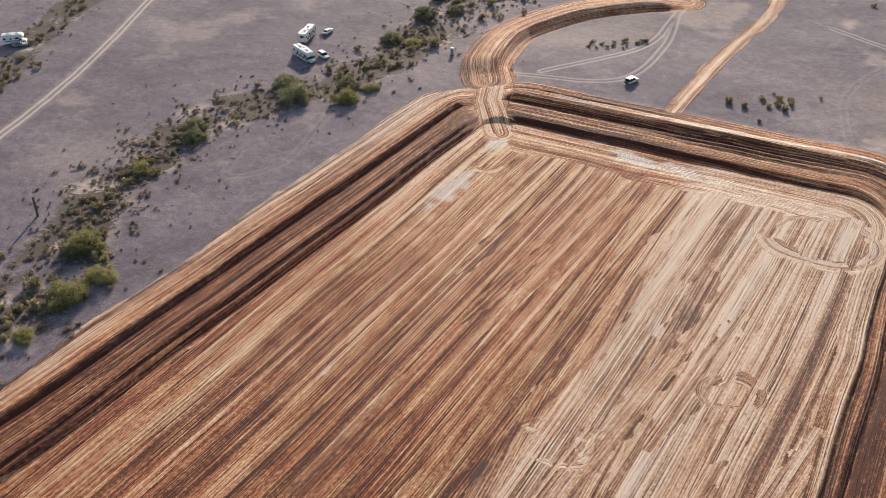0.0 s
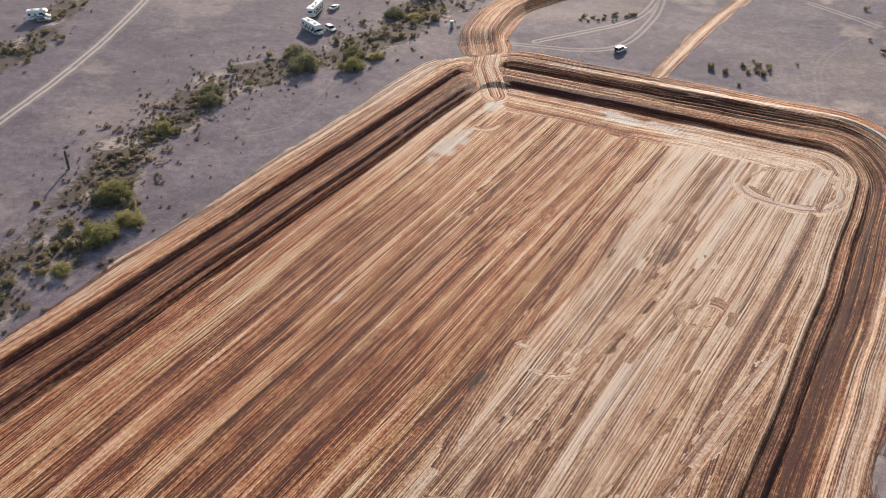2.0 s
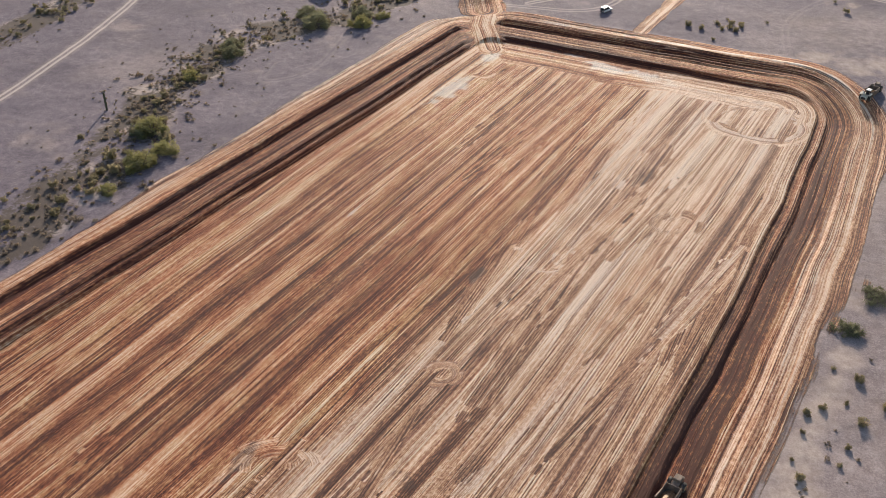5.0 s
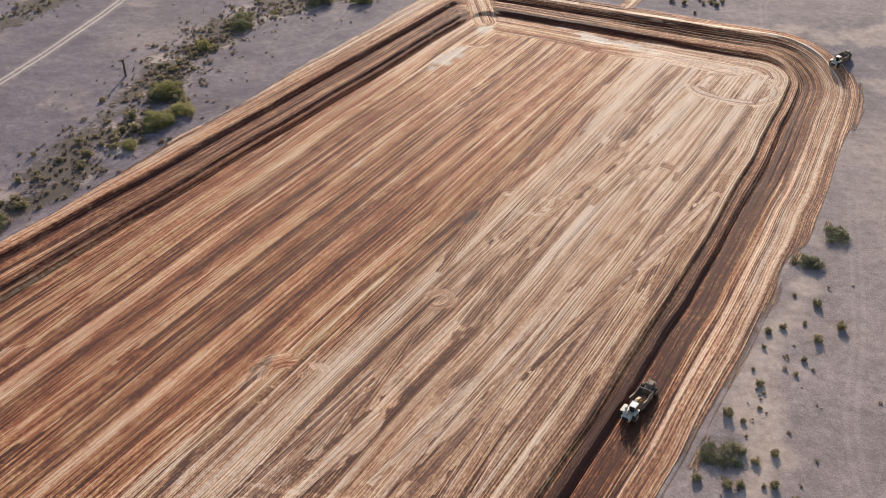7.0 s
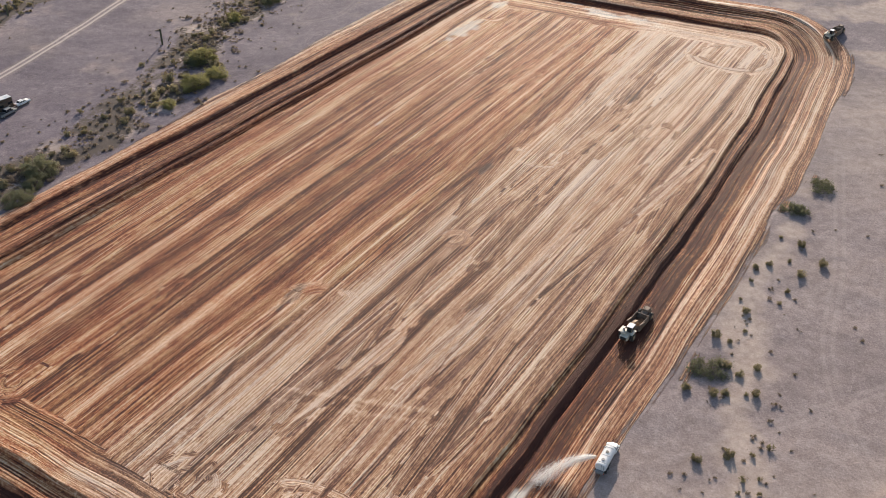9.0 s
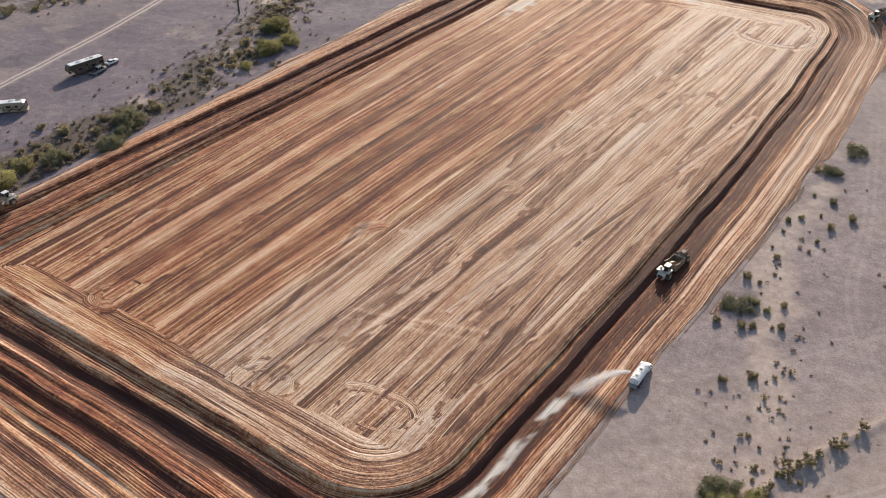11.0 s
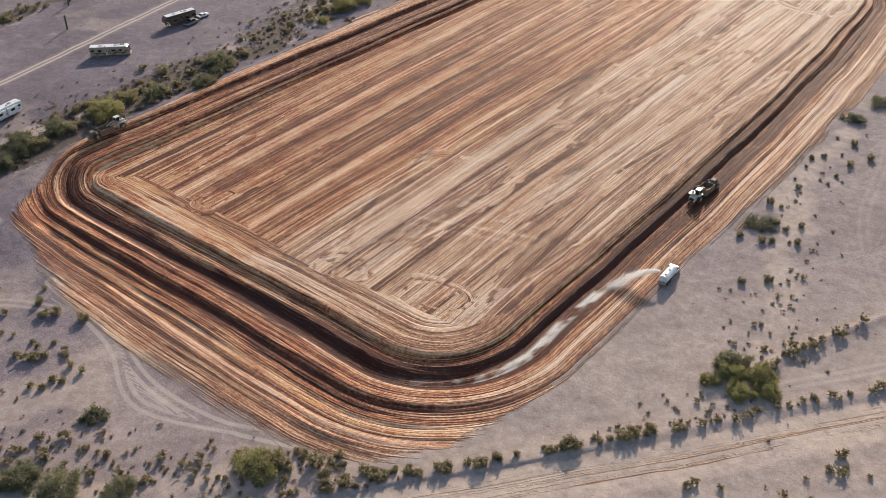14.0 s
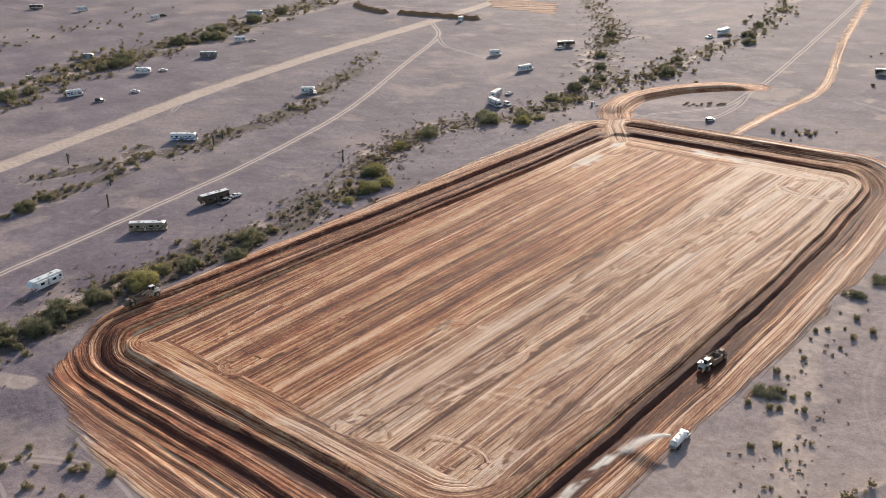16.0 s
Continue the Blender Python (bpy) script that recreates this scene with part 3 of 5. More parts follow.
WASH_NORTH = smooth_way([(-100, 190), (-86, 231), (-92, 258), (-90, 350), (-107, 436), (-140, 560)])
BELT_MID = smooth_way([(-203, -66), (-186, -5), (-190, 22), (-194, 65), (-219, 121), (-247, 177)])
BELT_LOW = smooth_way([(-172, -130), (-175, -93), (-179, -75), (-183, -40), (-200, -15)])
BELT_FAR = smooth_way([(-320, -60), (-326, -10), (-355, 57), (-360, 90), (-372, 160), (-386, 223), (-410, 330)])
WASHES = [(WASH, 11.0), (WASH_NORTH, 9.0), (BELT_MID, 7.0), (BELT_LOW, 6.0), (BELT_FAR, 18.0)]


def wash_belt(x, y):
    out = np.zeros_like(x)
    for way, half in WASHES:
        q, _, _ = way_distance(x, y, way)
        out = np.maximum(out, 1 - step(half * 0.5, half * 1.1, q + rough_noise(x, y, 18, 2, 91) * 5))
    return out


build_ground()


# ---------------------------------------------------------------- helpers for things
def paint(name, col, rough=0.4, metal=0.0, grime=0.25, spec=0.5, size=1.2):
    """Painted or bare surface with dust and fine unevenness."""
    m, t, b = nodes_of(name, rough, metal, spec)
    tc = t.nodes.new("ShaderNodeTexCoord").outputs["Object"]
    a = noise_tex(t, tc, size, 4, 0.6)
    f = noise_tex(t, tc, size * 9, 2, 0.6)
    dust = ramp(t, math_node(t, "ADD", math_node(t, "MULTIPLY", a, 0.8), math_node(t, "MULTIPLY", f, 0.2)),
                [(0.42, (0, 0, 0)), (0.75, (grime, grime, grime))])
    t.links.new(mix_col(t, dust, tuple(col), (0.36, 0.29, 0.22)), b.inputs["Base Color"])
    t.links.new(math_node(t, "ADD", math_node(t, "MULTIPLY", a, 0.25), rough - 0.12, True), b.inputs["Roughness"])
    return m


WHITE = paint("white_paint", (0.78, 0.77, 0.75), 0.35, grime=0.2)
CREAM = paint("cream_paint", (0.62, 0.55, 0.44), 0.4)
TAN = paint("tan_paint", (0.36, 0.27, 0.19), 0.4)
BROWN = paint("brown_paint", (0.10, 0.065, 0.045), 0.4, grime=0.15)
BLUE = paint("blue_paint", (0.07, 0.14, 0.32), 0.4, grime=0.12)
SKYBLUE = paint("pale_blue_tarp", (0.30, 0.58, 0.68), 0.6, grime=0.1)
GREY = paint("grey_paint", (0.25, 0.25, 0.25), 0.5)
DARK = paint("dark_trim", (0.03, 0.03, 0.032), 0.5, grime=0.1)
YELLOW = paint("faded_machine_yellow", (0.38, 0.25, 0.14), 0.65, grime=0.7, size=0.8)
RUST = paint("dusty_brown_bowl_steel", (0.17, 0.11, 0.075), 0.7, grime=0.6, size=0.8)
STEEL = paint("worn_steel", (0.22, 0.19, 0.17), 0.5, 0.6, 0.5)
TYRE = paint("tyre_rubber", (0.025, 0.024, 0.023), 0.85, grime=0.55)
RIMM = paint("wheel_rim", (0.45, 0.43, 0.40), 0.35, 0.7, 0.3)
GLASS = paint("tinted_glass", (0.015, 0.018, 0.022), 0.14, grime=0.08)
RED = paint("red_lens", (0.45, 0.03, 0.02), 0.3, grime=0.05)
LAMP = paint("clear_lens", (0.75, 0.75, 0.72), 0.15, grime=0.05)


def part(name, bm, mat, parent=None, label="", smooth=False):
    me = bpy.data.meshes.new(name)
    bm.to_mesh(me)
    bm.free()
    me.materials.append(mat)
    if smooth:
        for p in me.polygons:
            p.use_smooth = True
    ob = new(name, me)
    if parent is not None:
        ob.parent = parent
    if label:
        ob["label"] = label
    return ob


def thing(name, label, category, group=""):
    return tagged(new(name), label, category, group)


def bm_box(c, s, bevel=0.0, bm=None, taper=1.0, seg=1):
    bm = bm or bmesh.new()
    r = bmesh.ops.create_cube(bm, size=1.0, matrix=Matrix.LocRotScale(c, None, s))
    if taper != 1.0:
        for v in r["verts"]:
            if v.co.z > c[2]:
                v.co.x, v.co.y = c[0] + (v.co.x - c[0]) * taper, c[1] + (v.co.y - c[1]) * taper
    if bevel:
        es = list({e for v in r["verts"] for e in v.link_edges})
        bmesh.ops.bevel(bm, geom=es, offset=bevel, segments=seg, affect="EDGES", clamp_overlap=True)
    return bm


def bm_side(profile, width, bevel=0.05, bm=None, x0=0.0, narrow=None):
    """A side outline of (y, z) given the width across x; narrow: (z above which, factor)."""
    bm = bm or bmesh.new()
    a = [bm.verts.new((x0 - width / 2, y, z)) for y, z in profile]
    b = [bm.verts.new((x0 + width / 2, y, z)) for y, z in profile]
    n = len(profile)
    fs = [bm.faces.new(a), bm.faces.new(b[::-1])]
    for i in range(n):
        fs.append(bm.faces.new((a[i], b[i], b[(i + 1) % n], a[(i + 1) % n])))
    if narrow:
        for v in a + b:
            if v.co.z > narrow[0]:
                v.co.x = x0 + (v.co.x - x0) * narrow[1]
    bmesh.ops.recalc_face_normals(bm, faces=fs)
    if bevel:
        es = list({e for f in fs for e in f.edges})
        bmesh.ops.bevel(bm, geom=es, offset=bevel, segments=2, affect="EDGES", clamp_overlap=True)
    return bm


def bm_rod(a, b, r0, r1=None, seg=10, bm=None):
    bm = bm or bmesh.new()
    a, b = Vector(a), Vector(b)
    d = b - a
    m = Matrix.Translation((a + b) / 2) @ d.to_track_quat("Z", "Y").to_matrix().to_4x4()
    bmesh.ops.create_cone(bm, cap_ends=True, segments=seg, radius1=r0, radius2=r0 if r1 is None else r1, depth=d.length, matrix=m)
    return bm


def wheel(parent, x, y, r, w, lug=False, label=""):
    bm = bm_rod((x - w / 2, y, r), (x + w / 2, y, r), r, seg=24)
    es = [e for e in bm.edges if len(e.link_faces) == 2 and any(len(f.verts) > 4 for f in e.link_faces)]
    bmesh.ops.bevel(bm, geom=es, offset=r * 0.13, segments=2, affect="EDGES")
    ty = part("tyre", bm, TYRE, parent, label)
    for s in (-1, 1):
        rim = bm_rod((x + s * (w / 2 - 0.03), y, r), (x + s * (w / 2 + 0.02), y, r), r * 0.55, r * 0.5, seg=16)
        bm_rod((x + s * w / 2, y, r), (x + s * (w / 2 + 0.07), y, r), r * 0.2, r * 0.17, seg=10, bm=rim)
        part("rim", rim, YELLOW if lug else RIMM, ty)
    return ty


def camper(kind, length, body_mat, stripe_mat, label, group="", height=3.4, width=2.5, roof_mat=None, awning=False, slides=1, swoosh=True, seed=1):
    """A motorhome or a towed camper that looks along +y, its middle over the origin."""
    rnd = random.Random(seed)
    names = {"class_a": "motorhome", "class_c": "motorhome", "fifth": "fifth_wheel_camper", "trailer": "travel_trailer"}
    t = thing(names[kind], label, "camper", group)
    L, z0, z1 = length / 2, 0.55, height - 0.12
    if kind == "class_a":
        prof = [(-L, z0), (L - 0.25, z0), (L, z0 + 0.5), (L - 0.08, 1.5), (L - 0.45, z1 - 0.25), (L - 0.8, z1), (-L + 0.1, z1), (-L, z1 - 0.2)]
    elif kind == "class_c":
        prof = [(-L, z0), (L - 2.2, z0), (L - 2.2, 2.05), (L - 0.75, 2.2), (L - 0.6, 2.55), (L - 1.1, z1), (-L, z1)]
    elif kind == "fifth":
        prof = [(-L, z0), (L - 2.9, z0), (L - 2.7, 1.65), (L - 0.2, 1.65), (L, 1.9), (L - 0.35, z1 - 0.3), (L - 0.8, z1), (-L, z1)]
    else:
        prof = [(-L, z0), (L - 0.4, z0), (L, 1.0), (L - 0.1, z1 - 0.6), (L - 0.6, z1), (-L, z1)]
    part("body", bm_side(prof, width, 0.07), body_mat, t)
    front = L - (0.9 if kind in ("class_a", "fifth") else 1.3 if kind == "class_c" else 0.7)
    part("roof", bm_box((0, (front - L) / 2, height - 0.08), (width - 0.12, front + L - 0.1, 0.1), 0.04), roof_mat or WHITE, t)
    for k, y in enumerate((-L * 0.45, L * 0.3)):
        ac = part("air_conditioner", bm_box((0.1 * (-1) ** k, y, height + 0.12), (0.75, 1.0, 0.32), 0.1, taper=0.85, seg=2), WHITE if k else CREAM, t)
        part("grille", bm_box((0.1 * (-1) ** k, y - 0.46, height + 0.10), (0.5, 0.06, 0.16), 0.01), GREY, ac)
    for k in range(3):
        part("roof_vent", bm_box((rnd.uniform(-0.7, 0.7), -L * 0.8 + k * L * 0.6, height + 0.04), (0.42, 0.42, 0.16), 0.04), GREY if k == 1 else WHITE, t)
    if kind == "class_a":
        part("solar_panel", bm_box((-0.55, L * 0.62, height + 0.03), (0.7, 1.4, 0.05), 0.01), DARK, t)
        part("windshield", bm_side([(L - 0.02, 1.55), (L + 0.035, 1.5), (L - 0.36, z1 - 0.32), (L - 0.44, z1 - 0.32)], width - 0.25, 0.01), GLASS, t)
        part("bumper", bm_box((0, L + 0.02, 0.6), (width - 0.1, 0.22, 0.35), 0.06), stripe_mat, t)
        for s in (-1, 1):
            part("headlight", bm_box((s * 0.85, L + 0.0, 1.0), (0.4, 0.12, 0.24), 0.04), LAMP, t)
            part("mirror", bm_box((s * (width / 2 + 0.2), L - 0.35, 1.9), (0.22, 0.12, 0.4), 0.04), DARK, t)
    if kind == "class_c":
        hood = [(L - 2.25, 0.5), (L - 0.05, 0.5), (L, 0.75), (L - 0.05, 1.15), (L - 1.0, 1.35), (L - 1.65, 2.02), (L - 2.25, 2.05)]
        cab = part("cab", bm_side(hood, 2.0, 0.06), WHITE, t)
        part("windshield", bm_side([(L - 0.98, 1.40), (L - 0.93, 1.38), (L - 1.58, 1.98), (L - 1.63, 1.98)], 1.75, 0.01), GLASS, cab)
        for s in (-1, 1):
            part("side_window", bm_box((s * 1.005, L - 1.75, 1.62), (0.03, 0.8, 0.42), 0.01), GLASS, cab)
            part("headlight", bm_box((s * 0.75, L - 0.02, 0.9), (0.35, 0.1, 0.2), 0.03), LAMP, cab)
    n = max(3, int(length / 2.1))
    for s in (-1, 1):
        for k in range(n):
            y = -L + 0.9 + k * (2 * L - (3.6 if kind != "trailer" else 1.8)) / (n - 1)
            if s == 1 and k == n // 2:
                part("entry_door", bm_box((s * (width / 2 + 0.012), y, 1.55), (0.03, 0.72, 1.85), 0.02), CREAM, t)
                part("door_window", bm_box((s * (width / 2 + 0.03), y, 2.0), (0.02, 0.42, 0.6), 0.01), GLASS, t)
            else:
                part("side_window", bm_box((s * (width / 2 + 0.012), y, 2.15), (0.03, rnd.choice((0.8, 1.0, 1.3)), 0.62), 0.015), GLASS, t)
        part("stripe", bm_box((s * (width / 2 + 0.006), -0.3, 1.35), (0.022, 2 * L - 2.6, 0.28), 0.0), stripe_mat, t)
        if swoosh:
            for q in range(4):
                bm = bmesh.new()
                y = -L + 1.4 + q * (2 * L - 3.2) / 3.4
                x = s * (width / 2 + 0.008)
                vs = [bm.verts.new((x, y + a, z)) for a, z in ((0, 0.75), (0.9, 0.75), (2.1, 1.9), (2.7, 2.55), (1.7, 2.0))]
                f = bm.faces.new(vs)
                ex = bmesh.ops.extrude_face_region(bm, geom=[f])
                for v in ex["geom"]:
                    if isinstance(v, bmesh.types.BMVert):
                        v.co.x += s * 0.008
                bmesh.ops.recalc_face_normals(bm, faces=bm.faces)
                part("swoosh", bm, stripe_mat, t)
        part("skirt", bm_box((s * (width / 2 - 0.05), -0.2, 0.55), (0.08, 2 * L - 1.6, 0.32), 0.02), stripe_mat if kind == "class_a" else body_mat, t)
    for k in range(slides):
        y = -L * 0.35 + k * L * 0.75
        so = part("slide_out", bm_box((-width / 2 - 0.35, y, 1.95), (0.75, min(3.6, L * 0.62), 2.0), 0.03), body_mat, t)
        part("slide_window", bm_box((-width / 2 - 0.735, y, 2.2), (0.03, 1.3, 0.7), 0.01), GLASS, so)
    axles = {"class_a": (L - 2.2, -L * 0.42), "class_c": (L - 0.95, -L * 0.45), "fifth": (-L * 0.25, -L * 0.25 - 1.0), "trailer": (-0.5, 0.5)}[kind]
    for y in axles:
        for s in (-1, 1):
            wheel(t, s * (width / 2 - 0.2), y, 0.45 if "class" in kind else 0.38, 0.3)
    if kind in ("fifth", "trailer"):
        leg = -0.2 if kind == "fifth" else 0.5
        for s in (-1, 1):
            part("jack_leg", bm_box((s * 0.8, L - 1.2 + leg, 0.82 if kind == "fifth" else 0.3), (0.14, 0.14, 1.64 if kind == "fifth" else 0.6), 0.01), DARK, t)
    if kind == "trailer":
        part("tow_bar", bm_side([(L - 0.2, 0.45), (L + 1.2, 0.45), (L + 1.2, 0.6), (L - 0.2, 0.6)], 0.2, 0.02), DARK, t)
    if awning:
        aw = part("awning", bm_side([(-L * 0.4, 2.55), (L * 0.45, 2.55), (L * 0.45, 2.6), (-L * 0.4, 2.6)], 2.2, 0.0, x0=width / 2 + 1.1), stripe_mat, t)
        for y in (-L * 0.38, L * 0.43):
            part("awning_pole", bm_rod((width / 2 + 2.1, y, 0), (width / 2 + 2.1, y, 2.57), 0.04), RIMM, aw)
    for s in (-1, 1):
        part("tail_light", bm_box((s * 0.95, -L - 0.01, 1.2), (0.18, 0.06, 0.35), 0.02), RED, t)
    part("rear_window", bm_box((0, -L - 0.005, 2.3), (1.3, 0.05, 0.6), 0.02), GLASS, t)
    return t


def car(kind, mat, label, group="parked cars"):
    """A pickup, an off-roader or a saloon that looks along +y."""
    t = thing({"pickup": "pickup_truck", "suv": "off_road_car", "sedan": "car"}[kind], label, "car", group)
    L, w = {"pickup": (5.8, 2.0), "suv": (4.6, 1.9), "sedan": (4.7, 1.82)}[kind]
    h = L / 2
    low = [(-h, 0.45), (h - 0.1, 0.42), (h, 0.7), (h - 0.1, 0.95), (h - 1.35, 1.08), (-h + 0.05, 1.05), (-h, 0.9)]
    part("body", bm_side(low, w, 0.07), mat, t)
    y0, y1 = {"pickup": (-0.75, 1.35), "suv": (-h + 0.15, 0.75), "sedan": (-1.45, 0.75)}[kind]
    z = {"pickup": 1.85, "suv": 1.85, "sedan": 1.42}[kind]
    cab = part("cabin", bm_side([(y0, 1.03), (y1 + 0.35, 1.03), (y1 - 0.4, z - 0.03), (y0 + (0.1 if kind != "sedan" else 0.5), z - 0.03)], w - 0.14, 0.05, narrow=(1.3, 0.86)), GLASS, t)
    part("roof", bm_box((0, (y0 + y1) / 2 + (0.05 if kind != "sedan" else 0.05), z), ((w - 0.14) * 0.86, y1 - y0 - (0.25 if kind != "sedan" else 0.85), 0.07), 0.03), mat, cab)
    for s in (-1, 1):
        for yy in (y0 + 0.15, (y0 + y1) / 2, y1 - 0.25):
            part("pillar", bm_box((s * (w - 0.14) * 0.455, yy, (1.05 + z) / 2), (0.06, 0.1, z - 1.08), 0.0), mat, cab)
        part("headlight", bm_box((s * w * 0.36, h - 0.04, 0.8), (0.36, 0.1, 0.16), 0.03), LAMP, t)
        part("tail_light", bm_box((s * w * 0.42, -h - 0.0, 0.85), (0.2, 0.06, 0.25), 0.02), RED, t)
        part("mirror", bm_box((s * (w / 2 + 0.08), y1 - 0.1, 1.15), (0.2, 0.12, 0.16), 0.04), mat, t)
    part("bumper", bm_box((0, h + 0.02, 0.52), (w - 0.1, 0.14, 0.2), 0.04), DARK, t)
    part("rear_bumper", bm_box((0, -h - 0.02, 0.55), (w - 0.1, 0.14, 0.2), 0.04), DARK, t)
    if kind == "pickup":
        part("cargo_bed", bm_box((0, -h + 1.02, 1.06), (w - 0.3, 1.85, 0.05), 0.0), DARK, t)
    if kind == "suv":
        part("spare_wheel", bm_rod((0, -h - 0.02, 1.0), (0, -h - 0.22, 1.0), 0.36, seg=18), TYRE, t)
    for y in (h - 0.95, -h + 1.0):
        for s in (-1, 1):
            wheel(t, s * (w / 2 - 0.11), y, 0.37, 0.24)
    return t


def scraper(label):
    """A wheel tractor-scraper that looks along +y."""
    t = thing("wheel_scraper", label, "scraper", "earthmoving scrapers")
    part("tractor", bm_side([(3.1, 0.9), (6.6, 0.8), (6.9, 1.1), (6.8, 1.9), (5.6, 2.15), (4.3, 2.2), (3.1, 1.7)], 1.9, 0.08), CREAM, t)
    part("radiator_grille", bm_box((0, 6.88, 1.45), (1.4, 0.12, 0.8), 0.03), DARK, t)
    for s in (-1, 1):
        part("fender", bm_side([(3.6, 2.25), (5.9, 2.25), (5.9, 2.38), (3.6, 2.38)], 0.85, 0.03, x0=s * 1.35), CREAM, t)
        part("headlight", bm_box((s * 0.7, 6.92, 1.95), (0.26, 0.1, 0.2), 0.03), LAMP, t)
    cab = part("cab", bm_box((-0.55, 4.25, 2.95), (1.25, 1.5, 1.5), 0.06, taper=0.92), GLASS, t)
    part("cab_roof", bm_box((-0.55, 4.25, 3.76), (1.5, 1.8, 0.14), 0.05), WHITE, cab, "sun-bleached white cab roof")
    for sx in (-1, 1):
        for sy in (-1, 1):
            part("cab_post", bm_box((-0.55 + sx * 0.58, 4.25 + sy * 0.7, 2.95), (0.1, 0.1, 1.5)), YELLOW, cab)
    part("engine_cover", bm_box((0.5, 5.4, 2.45), (1.05, 1.7, 0.6), 0.1), CREAM, t)
    part("air_cleaner", bm_rod((0.75, 5.3, 2.5), (0.75, 5.3, 3.3), 0.2, seg=12), WHITE, t)
    part("exhaust", bm_rod((0.3, 5.7, 2.6), (0.3, 5.7, 3.7), 0.09, seg=10), STEEL, t)
    neck = bm_side([(3.3, 2.2), (4.1, 2.2), (3.8, 2.75), (1.6, 3.0), (-0.1, 2.3), (-0.1, 1.95), (1.6, 2.5), (3.2, 2.4)], 0.7, 0.05)
    part("gooseneck", neck, YELLOW, t)
    for s in (-1, 1):
        part("draft_arm", bm_side([(1.9, 2.75), (1.5, 2.75), (-2.6, 1.5), (-2.6, 1.1), (-0.2, 1.4), (1.6, 2.35)], 0.3, 0.03, x0=s * 1.62), RUST, t)
        part("steering_cylinder", bm_rod((s * 0.55, 4.3, 1.75), (s * 0.55, 2.6, 2.3), 0.1), STEEL, t)
        part("bowl_side", bm_side([(1.5, 0.45), (1.7, 1.0), (1.1, 2.25), (-3.3, 2.35), (-3.6, 1.9), (-3.4, 0.5)], 0.14, 0.02, x0=s * 1.5), RUST, t)
    part("bowl_floor", bm_box((0, -0.95, 0.5), (2.9, 4.8, 0.12)), STEEL, t)
    part("ejector", bm_side([(-3.0, 0.55), (-2.85, 0.55), (-2.95, 2.3), (-3.1, 2.3)], 2.85, 0.02), RUST, t)
    part("apron", bm_side([(1.5, 0.5), (1.95, 0.75), (1.9, 1.5), (1.35, 1.95), (1.25, 1.8), (1.6, 1.3)], 2.8, 0.03), RUST, t)
    heap = bmesh.new()
    bmesh.ops.create_icosphere(heap, subdivisions=3, radius=1.0, matrix=Matrix.LocRotScale((0, -0.9, 0.75), None, (1.38, 2.1, 0.55)))
    for v in heap.verts:
        v.co.z += 0.16 * noise.noise(v.co * 1.7)
    part("earth_load", heap, EARTH, t, "loose ochre earth in the bowl", True)
    part("rear_frame", bm_side([(-3.4, 0.9), (-3.4, 1.9), (-4.2, 2.1), (-6.2, 2.0), (-6.5, 1.5), (-6.3, 0.9)], 1.6, 0.06), RUST, t)
    part("rear_engine", bm_box((0, -5.2, 2.3), (1.5, 1.6, 0.7), 0.1), RUST, t)
    part("push_block", bm_box((0, -6.75, 1.15), (1.3, 0.5, 0.7), 0.06), STEEL, t)
    part("rear_exhaust", bm_rod((0.45, -4.9, 2.5), (0.45, -4.9, 3.2), 0.08), STEEL, t)
    for y in (4.75, -4.7):
        for s in (-1, 1):
            wheel(t, s * 1.4, y, 1.02, 0.78, True)
    return t


